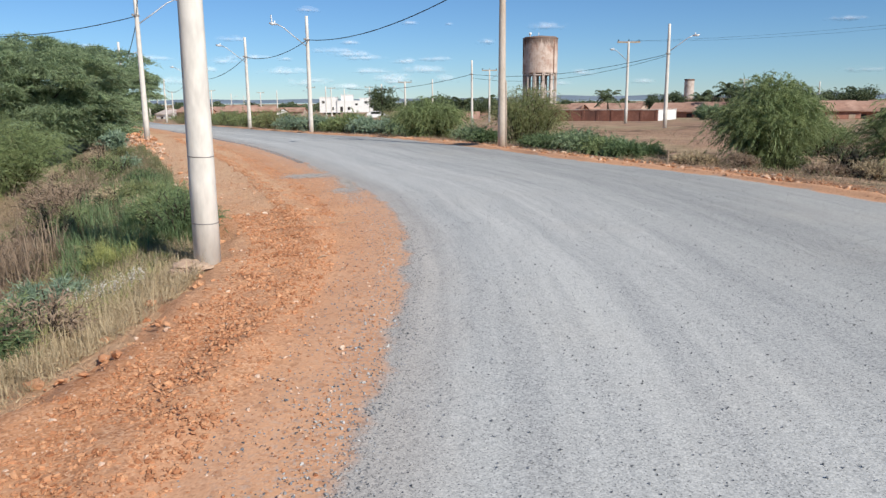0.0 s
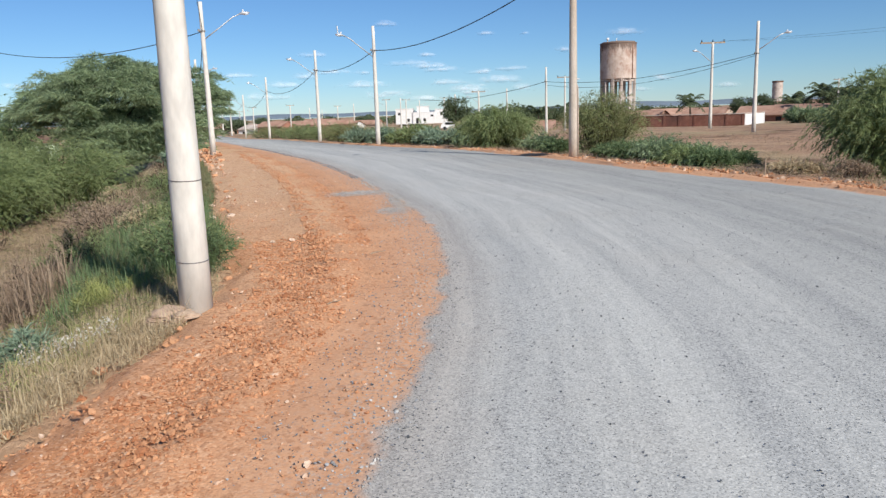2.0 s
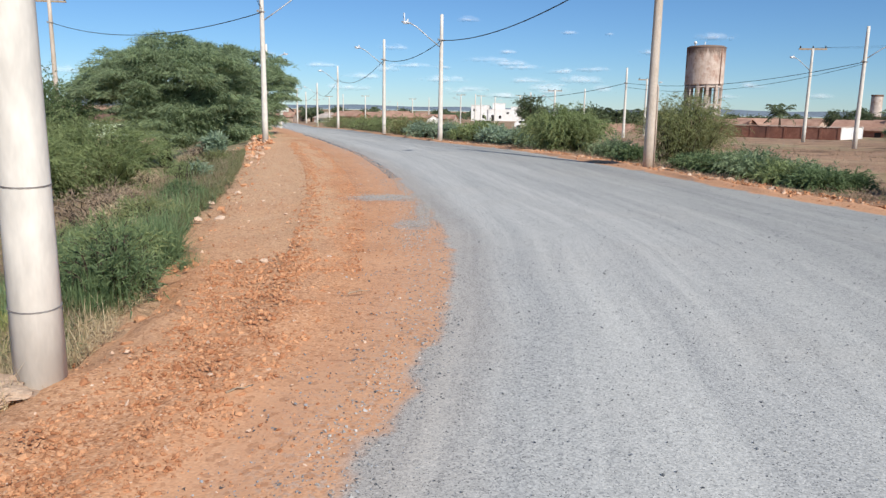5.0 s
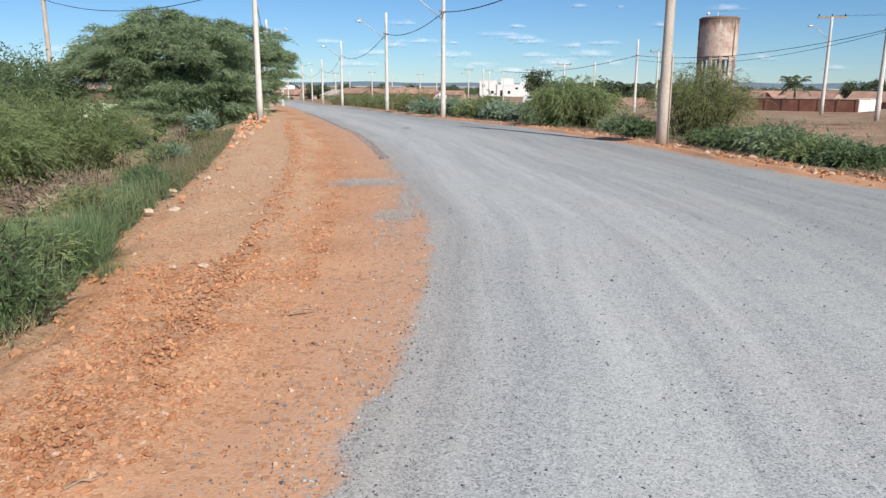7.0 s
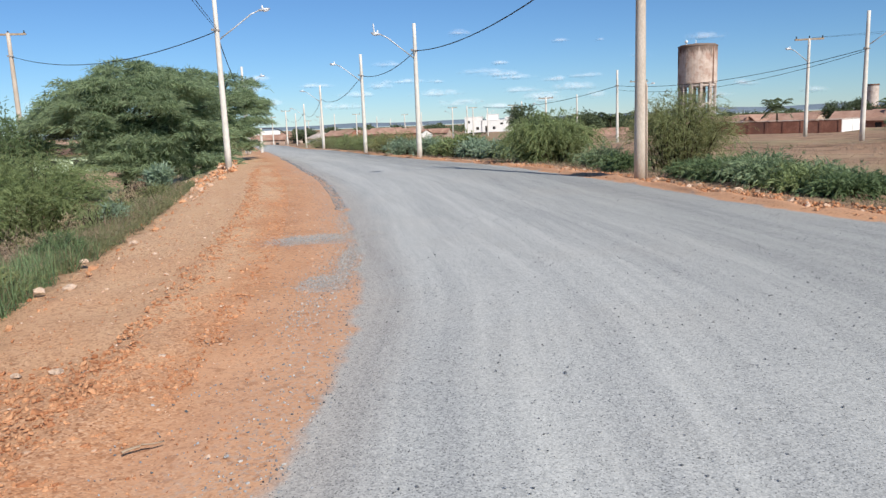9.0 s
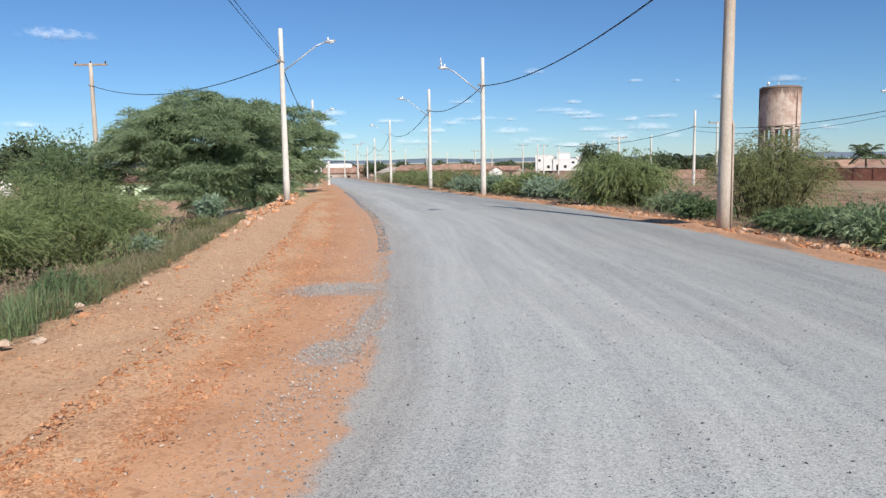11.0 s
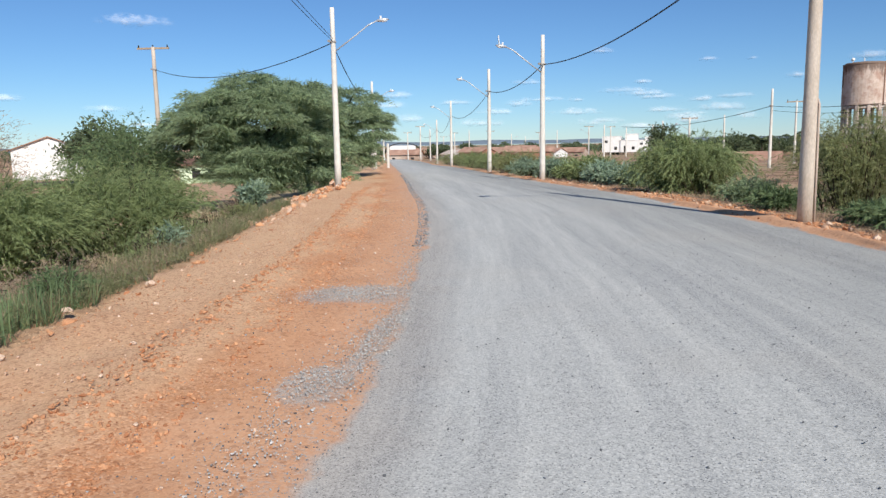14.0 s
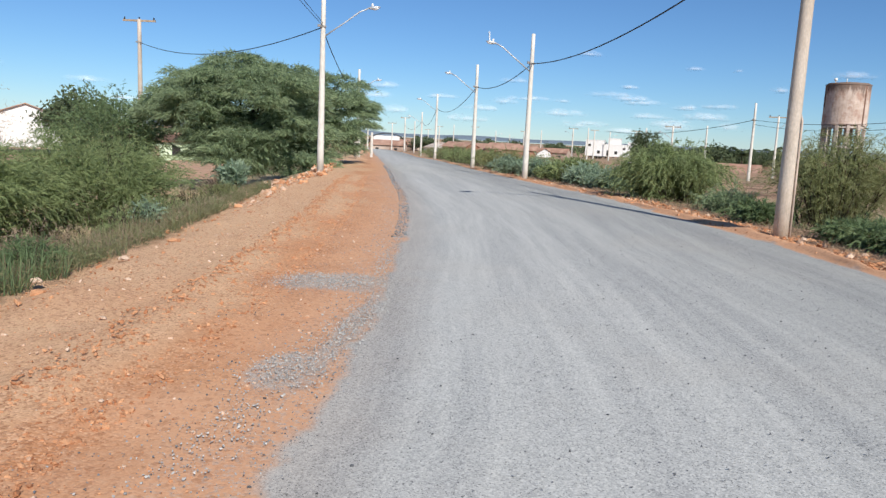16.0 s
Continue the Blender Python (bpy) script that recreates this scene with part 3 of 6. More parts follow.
def build_roadway():
    el, er, eo = (stations(c, 330, 60) for c in (LEFT, RIGHT, OUTER))
    strip("road", el, er, np.linspace(0, 1, 15), lambda p, k: k * bank(p[:, 1]) + 0.05 * 4 * k * (1 - k) + 0.004 * wave(p[:, 0] * 2, p[:, 1] * 2), "grey crushed stone road surface with wheel-swept bands", "road")
    w = eo[1]
    jag = 0.12 * np.sin(w * 1.9 + 2 * np.sin(w * 0.7)) + 0.08 * np.sin(w * 4.7) + 0.05 * np.sin(w * 9.1)
    eo = (eo[0] + np.column_stack([jag, -0.5 * jag]), w)

    strip("road_shoulder", eo, el, np.concatenate([[0], np.linspace(0.03, 1, 24)]), clods, "orange earth shoulder with clods and loose stone", "shoulder")
    d = np.diff(er[0], axis=0, append=er[0][-1:] * 2 - er[0][-2:-1])
    d /= np.linalg.norm(d, axis=1)[:, None]
    wide = 0.46 + 0.12 * np.sin(er[1] * 0.8) + 0.1 * np.sin(er[1] * 2.3)
    out = er[0] + np.column_stack([d[:, 1], -d[:, 0]]) * wide[:, None]
    def berm(p, k):
        return bank(p[:, 1]) + (0.07 * math.sin(math.pi * min(1, k * 1.1)) ** 2 * (1 + 0.7 * wave(p[:, 0] * 3, p[:, 1] * 3))) - (0.35 if k == 1 else 0)
    strip("road_verge", er, (out, er[1]), np.linspace(0, 1, 9), berm, "low orange earth berm along the road edge", "verge")


build_ground()
build_roadway()


# ---- plants ----
def leaves(rng, at, way, length, width):
    """Verts and faces of narrow pointed leaves: one each at the places, along the ways."""
    n = len(at)
    way = way / np.maximum(np.linalg.norm(way, axis=1), 1e-6)[:, None]
    flat = np.cross(way, rng.normal(size=(n, 3)))
    flat /= np.maximum(np.linalg.norm(flat, axis=1), 1e-6)[:, None]
    L = (length * rng.uniform(0.6, 1.3, n))[:, None]
    W = (width * rng.uniform(0.6, 1.3, n))[:, None]
    v = np.stack([at - flat * W, at + flat * W, at + way * L], 1).reshape(-1, 3)
    return v, np.arange(3 * n).reshape(n, 3)


def arcs(rng, n, rx, ry, h, droop, steps=9, inner=0.15):
    """Stems that rise from a base, lean outwards and droop: an array (n, steps, 3)."""
    a = rng.uniform(0, 2 * math.pi, n)
    reach = np.sqrt(rng.uniform(0.03, 1, n))
    top = h * (1.02 - 0.35 * reach ** 2) * rng.uniform(0.75, 1.12, n)
    t = np.linspace(0, 1, steps)
    x = (np.cos(a) * rx * reach)[:, None] * (inner + (1 - inner) * t ** 1.2) + rng.normal(0, 0.03, (n, steps)) * rx
    y = (np.sin(a) * ry * reach)[:, None] * (inner + (1 - inner) * t ** 1.2) + rng.normal(0, 0.03, (n, steps)) * ry
    z = top[:, None] * (1 - (1 - t) ** 1.8) - (droop * reach)[:, None] * h * np.clip(t - 0.6, 0, 1) ** 1.3
    return np.stack([x, y, z], 2)


def stems_mesh(paths, r0, r1, n=4):
    return merge([tube([tuple(p) for p in s], list(np.linspace(r0, r1, len(s))), n, False) for s in paths])


def bush(name, place, rx, ry, h, label, leaf, seed, stems=90, count=9000, length=0.16, width=0.011, droop=0.5, low=0.12, stem_mat=None, category="bush", spread=0.16, hang=0.42):
    rng = np.random.RandomState(seed)
    x, y = place
    top = empty(name, (x, y, height(x, y) - 0.05), label, category)
    s = arcs(rng, stems, rx, ry, h, droop * 0.3, inner=0.5)
    link("branchwork", *stems_mesh(s[: min(stems, 70)], 0.018, 0.005, 3), stem_mat or M_BARK, top)
    fr = stems * 12
    who = rng.randint(0, stems, fr)
    ft = np.clip(rng.beta(1.05, 1.0, fr), low * 0.3, 1) * (s.shape[1] - 1.001)
    fi = ft.astype(int)
    ff = (ft - fi)[:, None]
    a0 = s[who, fi] * (1 - ff) + s[who, fi + 1] * ff
    tang = s[who, fi + 1] - s[who, fi]
    tang /= np.maximum(np.linalg.norm(tang, axis=1), 1e-6)[:, None]
    d0 = tang * 0.9 + rng.normal(0, 0.55, (fr, 3)) + np.column_stack([a0[:, 0] / rx, a0[:, 1] / ry, np.zeros(fr)]) * 0.2 + np.array([0, 0, 0.2])
    d0 /= np.linalg.norm(d0, axis=1)[:, None]
    fl = spread * (rx + ry + h) * rng.uniform(0.5, 1.3, fr)
    pick = rng.randint(0, fr, count)
    u = rng.uniform(0, 1, count)[:, None]
    g = np.array([0, 0, -1.0]) * hang
    at = a0[pick] + (d0[pick] * u + g * u * u) * fl[pick][:, None] + rng.normal(0, 0.012, (count, 3))
    at[:, 2] = np.maximum(at[:, 2], 0.03)
    way = d0[pick] + 2 * g * u + rng.normal(0, 0.38, (count, 3))
    link("foliage", *leaves(rng, at, way, length, width), leaf, top)
    return top


def big_tree(place, crowns, label, seed, trunk_h=1.6, trunk_r=0.28, per=230, base=None):
    """A spreading thorn tree: forked trunk, limbs to each crown's clumps, drooping feathery sprays."""
    rng = np.random.RandomState(seed)
    x, y = place
    z = height(x, y) if base is None else base
    top = empty("tree", (x, y, z - 0.1), label, "tree")
    fork = Vector((0.1, 0.05, trunk_h))
    tv = [tube([(-0.05, 0, -1.6), (0, 0, 0), (0.06, 0, trunk_h * 0.5), tuple(fork)], [trunk_r * 1.5, trunk_r * 1.15, trunk_r, trunk_r * 0.85], 9)]
    limbs, vs, fs, n0 = [], [], [], 0
    for cx, cy, cz, rx, ry, rz, clumps in crowns:
        c = np.array([cx, cy, cz])
        d = rng.normal(size=(clumps, 3))
        d /= np.linalg.norm(d, axis=1)[:, None]
        d[:, 2] = np.where(d[:, 2] < -0.45, -d[:, 2] * 0.5, d[:, 2])
        k = rng.uniform(0.4, 1.2, clumps) ** 0.6
        cc = c + d * k[:, None] * np.array([rx, ry, rz])
        for q in range(0, clumps, 9):
            e = Vector(cc[q])
            mid = fork.lerp(e, 0.5) + Vector((rng.normal(0, 0.2), rng.normal(0, 0.2), 0.35))
            limbs.append(tube([tuple(fork), tuple(mid), tuple(e)], [trunk_r * 0.3, trunk_r * 0.14, 0.015], 5, False))
        m = per
        spread = rng.uniform(0.38, 0.8, clumps)
        for q in range(clumps):
            p = rng.normal(size=(m, 3))
            p /= np.linalg.norm(p, axis=1)[:, None]
            p *= (rng.uniform(0, 1, m) ** 0.4)[:, None]
            a = np.arctan2(p[:, 1], p[:, 0])
            twig = 0.25 * np.sin(a * 5 + q) + 0.15 * np.sin(a * 9 + 2 * q)
            p[:, :2] *= (1 + twig)[:, None]
            p[:, 2] = p[:, 2] * 0.45 - 0.5 * (p[:, 0] ** 2 + p[:, 1] ** 2)
            at = cc[q] + (p + d[q] * np.array([0.25, 0.25, 0.1])) * np.array([1.1, 1.1, 0.65]) * spread[q]
            out = p * np.array([1, 1, 0.1]) + d[q] * np.array([0.5, 0.5, 0.2])
            way = out + rng.normal(0, 0.4, (m, 3)) + np.array([0, 0, -0.5]) * rng.uniform(0, 1.4, m)[:, None]
            v, f = leaves(rng, at, way, 0.3, 0.022)
            vs.append(v)
            fs.append(f + n0)
            n0 += len(v)
    link("trunk", *merge(tv), M_BARK, top, smooth=True)
    link("branchwork", *merge(limbs), M_BARK, top, smooth=True)
    link("crown", np.vstack(vs), np.vstack(fs), M_LEAF_TREE, top)
    return top


def far_tree(place, w, h, seed, leaf=None, palm=False, label="dark green tree far off among the houses"):
    rng = np.random.RandomState(seed)
    x, y = place
    z = float(fall(math.hypot(x, y))) - 0.6
    top = empty("palm_tree" if palm else "tree", (x, y, z), label, "tree")
    link("trunk", *tube([(0, 0, 0), (0.1, 0, h * 0.35), (0, 0.1, h * 0.7)], [w * 0.035 + 0.06, w * 0.03 + 0.05, 0.06], 6), M_BARK, top)
    if palm:
        vs, fs, n0 = [], [], 0
        for q in range(16):
            a, up = rng.uniform(0, 6.28), rng.uniform(0.3, 1.9)
            t = np.linspace(0, 1, 26)
            p = np.stack([np.cos(a) * t * w / 2, np.sin(a) * t * w / 2, h * 0.7 + w * 0.45 * (up * t - 0.95 * t ** 2)], 1)
            p = np.repeat(p, 2, 0)
            way = np.tile(np.array([[-np.sin(a), np.cos(a), -0.5], [np.sin(a), -np.cos(a), -0.5]]), (26, 1))
            v, f = leaves(rng, p, way, w * 0.2, w * 0.015)
            vs.append(v); fs.append(f + n0); n0 += len(v)
        link("crown", np.vstack(vs), np.vstack(fs), leaf or M_LEAF_FAR, top)
        return top
    n = 4200
    k = 34
    cc = rng.normal(size=(k, 3))
    cc /= np.linalg.norm(cc, axis=1)[:, None]
    cc *= rng.uniform(0.5, 1, k)[:, None] * np.array([w * 0.42, w * 0.42, h * 0.34])
    p = rng.normal(0, 0.085 * w, (n, 3)) * np.array([1, 1, 0.6]) + cc[rng.randint(0, k, n)] + np.array([0, 0, h * 0.58])
    p[:, 2] = np.maximum(p[:, 2], h * 0.06)
    link("crown", *leaves(rng, p, rng.normal(size=(n, 3)), w * 0.05, w * 0.018), leaf or M_LEAF_FAR, top)
    return top


def scatter_blades(name, n, region, length, width, material, label, seed, lean=0.45, heads=False):
    """Grass in one mesh. region(rng, n) gives places; blades are bent slivers."""
    rng = np.random.RandomState(seed)
    q = region(rng, n)
    z, dl, dr = land(q)
    n = len(q)
    at = np.column_stack([q, z - 0.02])
    a = rng.uniform(0, 2 * math.pi, n)
    out = np.column_stack([np.cos(a), np.sin(a), np.zeros(n)])
    flat = np.column_stack([-np.sin(a), np.cos(a), np.zeros(n)]) * (width * rng.uniform(0.6, 1.3, n))[:, None]
    tilt = np.clip(np.abs(rng.normal(0, lean, n)), 0.05, 1.3)[:, None]
    L = (length * rng.uniform(0.45, 1.25, n))[:, None]
    up = np.array([0, 0, 1.0])
    mid = at + L * 0.55 * (out * np.sin(tilt * 0.7) + up * np.cos(tilt * 0.7))
    tip = mid + L * 0.45 * (out * np.sin(tilt * 1.3) + up * np.cos(tilt * 1.3))
    v = np.stack([at - flat, at + flat, mid + flat * 0.8, mid - flat * 0.8, tip], 1).reshape(-1, 3)
    k = np.arange(n)[:, None] * 5
    f = [tuple(t) for t in np.concatenate([k + np.array([0, 1, 2, 3])]).tolist()] + [tuple(t) for t in (k + np.array([3, 2, 4])).tolist()]
    return link(name, v, f, material, label=label, category="grass", kind="stuff")


def scatter_leaves(name, n, region, tall, length, width, material, label, seed, up=0.5):
    """Low tangled growth in one mesh: small leaves and stalks at all angles, in uneven tufts."""
    rng = np.random.RandomState(seed)
    q = region(rng, n)
    z = land(q)[0]
    n = len(q)
    tuft = np.clip(0.55 + 0.5 * wave(q[:, 0] * 4.1, q[:, 1] * 3.7) + 0.4 * wave(q[:, 0] * 9.3, q[:, 1] * 8.1), 0.12, 1.4)
    at = np.column_stack([q, z + tall * tuft * rng.uniform(0, 1, n)])
    way = rng.normal(0, 1, (n, 3)) + np.array([0, 0, up])
    return link(name, *leaves(rng, at, way, length, width), material, label=label, category="grass", kind="stuff")


OUT_C = spline(OUTER, 0.5)
OUT_D = np.concatenate([[0], np.cumsum(np.linalg.norm(np.diff(OUT_C, axis=0), axis=1))])


def slope_places(y0, y1, d0, d1, patch=0.0, power=1.0):
    """Places on the left slope between two stretches of y, d0 to d1 metres off the shoulder, in patches."""
    def region(rng, n):
        w = rng.uniform(np.interp(y0, OUT_C[:, 1], OUT_D), np.interp(y1, OUT_C[:, 1], OUT_D), n)
        p = np.stack([np.interp(w, OUT_D, OUT_C[:, 0]), np.interp(w, OUT_D, OUT_C[:, 1])], 1)
        g = np.stack([np.interp(w + 0.5, OUT_D, OUT_C[:, 0]), np.interp(w + 0.5, OUT_D, OUT_C[:, 1])], 1) - p
        g /= np.linalg.norm(g, axis=1)[:, None]
        d = d0 + (d1 - d0) * rng.uniform(0, 1, n) ** power
        p = p + np.column_stack([-g[:, 1], g[:, 0]]) * d[:, None]
        keep = wave(p[:, 0] * 1.3 + 3, p[:, 1] * 1.1) + 0.5 * wave(p[:, 0] * 3.1, p[:, 1] * 3.4) > patch - rng.uniform(0, 0.5, n)
        return p[keep]
    return region


def round_places(x, y, r):
    def region(rng, n):
        a, d = rng.uniform(0, 2 * math.pi, n), r * np.sqrt(rng.uniform(0, 1, n))
        return np.column_stack([x + d * np.cos(a), y + d * np.sin(a)])
    return region


# ---- poles, lamps and cables ----
def lamp_on(top, z, turn, reach, rise, lid=False):
    """A street light's arm with its luminaire, leaning out from the pole."""
    a = radians(turn)
    d = Vector((math.cos(a), math.sin(a), 0))
    pts = [Vector((0, 0, z)) + d * 0.08, Vector((0, 0, z + rise * 0.45)) + d * reach * 0.45, Vector((0, 0, z + rise * 0.86)) + d * reach * 0.8, Vector((0, 0, z + rise)) + d * reach]
    arm = link("lamp_arm", *tube(pts, 0.028, 8), M_GALV, top, smooth=True)
    end = pts[-1]
    bm = bmesh.new()
    bmesh.ops.create_uvsphere(bm, u_segments=12, v_segments=8, radius=1, matrix=Matrix.Diagonal((0.26, 0.1, 0.065, 1)))
    for v in bm.verts:
        if v.co.x < -0.1:
            v.co.y *= 0.6
    lum = part("luminaire", bm, M_METAL, top, "aluminium street light head", True)
    lum.matrix_basis = Matrix.Translation(end + d * 0.2 + Vector((0, 0, 0.03))) @ pose(0, 0, 0, 0, -8, turn)
    bm = bmesh.new()
    bmesh.ops.create_uvsphere(bm, u_segments=10, v_segments=6, radius=1, matrix=Matrix.Diagonal((0.15, 0.075, 0.06, 1)))
    lens = part("lens", bm, M_LENS, lum, "", True)
    lens.matrix_basis = Matrix.Translation((0.06, 0, -0.035))
    link("photocell", *lathe([(0.04, 0), (0.045, 0.08), (0.03, 0.11)], 8), M_LENS, lum).matrix_basis = Matrix.Translation((-0.05, 0, 0.055))
    if lid:
        bm = bmesh.new()
        box(bm, -0.02, 0.02, -0.09, 0.09, 0.02, 0.42)
        bmesh.ops.bevel(bm, geom=bm.edges[:], offset=0.012, segments=2, affect="EDGES")
        part("cover", bm, M_LENS, lum, "white cover standing open").matrix_basis = pose(0.1, 0, 0.02, 0, 12, 0)


def utility_pole(place, h, r0, r1, label, z=None, lean=(0, 0), bands=(), lamp=None, crossarm=None, conduit=False, hardware=None, group="concrete poles", shaft=None):
    x, y = place
    z = height(x, y) if z is None else z
    top = empty("utility_pole", (x, y, z), label, "pole", group)
    lx, ly = lean
    n = 9
    pts = [(lx * t * h, ly * t * h, t * h - (0.3 if t == 0 else 0)) for t in np.linspace(0, 1, n)]
    link("shaft", *tube(pts, [r0 + (r1 - r0) * i / (n - 1) for i in range(n)], 20), shaft or M_CONCRETE, top, smooth=True)
    for b in bands:
        r = r0 + (r1 - r0) * b / h
        bm = bmesh.new()
        v, f = lathe([(r + 0.0008, -0.005), (r + 0.004, -0.003), (r + 0.002, 0.0), (r + 0.004, 0.003), (r + 0.0008, 0.005)], 20)
        link("wire_band", v, f, M_TIE, top, "grey wire tie").matrix_basis = pose(lx * b, ly * b, b, 3, 4, 0)
    if hardware:
        bm = bmesh.new()
        box(bm, -r1 - 0.03, r1 + 0.03, -r1 - 0.025, r1 + 0.025, -0.035, 0.035)
        box(bm, -r1 - 0.13, -r1 - 0.029, -0.025, 0.025, -0.02, 0.08)
        part("cable_bracket", bm, M_TIE, top, "dark steel cable bracket").matrix_basis = pose(lx * hardware, ly * hardware, hardware, 0, 0, 40)
    if lamp:
        lamp_on(top, *lamp)
    if crossarm:
        zc, wide, turn = crossarm
        bm = bmesh.new()
        box(bm, -wide / 2, wide / 2, -0.06, 0.06, -0.06, 0.06)
        part("crossarm", bm, M_WOOD, top, "short timber crossarm").matrix_basis = pose(0, 0, zc, 0, 0, turn)
        for k in (-0.45, 0, 0.45):
            link("insulator", *lathe([(0.03, 0), (0.06, 0.05), (0.03, 0.09), (0.05, 0.14), (0.02, 0.18)], 8), M_DARK, top).matrix_basis = pose(k * wide * math.cos(radians(turn)), k * wide * math.sin(radians(turn)), zc + 0.06)
    if conduit:
        link("conduit_pipe", *tube([(0.15, -0.04, -0.2), (0.144, -0.04, 1.0), (0.136, -0.04, 2.0), (0.105, -0.03, 2.1)], 0.018, 8), M_RUST, top, "rusty cable conduit on the shaft", True)
    return top


def cable(a, b, sag, r=0.02, label="black overhead cable strung between poles"):
    a, b = Vector(a), Vector(b)
    pts = []
    for i in range(25):
        t = i / 24
        p = a.lerp(b, t)
        p.z -= sag * 4 * t * (1 - t)
        pts.append(p)
    link("overhead_cable", *tube(pts, r, 5), M_WIRE, label=label, category="cable", group="overhead cables")


# ---- buildings ----
def house(place, w, d, wall_h, roof_h, turn, wall, roof, label, seed, z=None, windows=2, category="house"):
    """Rendered or brick walls with openings, a pitched tile roof with eaves."""
    rng = np.random.RandomState(seed)
    x, y = place
    z = float(fall(math.hypot(x, y))) - 0.9 if z is None else z
    top = empty("house", (x, y, z), label, category, turn=turn)
    bm = bmesh.new()
    box(bm, -w / 2, w / 2, -d / 2, d / 2, 0, wall_h)
    for s in (-1, 1):
        vs = [bm.verts.new((s * (w / 2 - 0.002), yy, zz)) for yy, zz in ((-d / 2, wall_h), (d / 2, wall_h), (0, wall_h + roof_h))]
        ws = [bm.verts.new((s * (w / 2 - 0.18), yy, zz)) for yy, zz in ((-d / 2, wall_h), (d / 2, wall_h), (0, wall_h + roof_h))]
        bm.faces.new(vs)
        bm.faces.new(ws[::-1])
        for i in range(3):
            bm.faces.new((vs[i], ws[i], ws[(i + 1) % 3], vs[(i + 1) % 3]))
    part("wall", bm, wall, top)
    e, t = 0.45, 0.12
    for s in (-1, 1):
        bm = bmesh.new()
        k = roof_h / (d / 2)
        prof = [(0, wall_h + roof_h + 0.03), (s * (d / 2 + e), wall_h - e * k + 0.03)]
        vs = [bm.verts.new((xx, yy, zz + dz)) for xx in (-w / 2 - 0.3, w / 2 + 0.3) for yy, zz in prof for dz in (0, t)]
        for q in ((0, 1, 3, 2), (4, 6, 7, 5), (0, 4, 5, 1), (2, 3, 7, 6), (1, 5, 7, 3), (0, 2, 6, 4)):
            bm.faces.new([vs[i] for i in q])
        part("roof", bm, roof, top, "clay tile roof slope")
    for s in (-1, 1):
        for i in range(windows):
            cx = -w / 2 + w * (i + 0.5 + rng.uniform(-0.1, 0.1)) / windows
            bm = bmesh.new()
            tall = i == 0 and s == -1
            box(bm, cx - 0.45, cx + 0.45, s * (d / 2) - 0.03, s * (d / 2) + 0.03, 0.05 if tall else 1.0, 2.05)
            part("door" if tall else "window", bm, M_DARK if rng.rand() < 0.7 else M_WOOD, top)
    return top


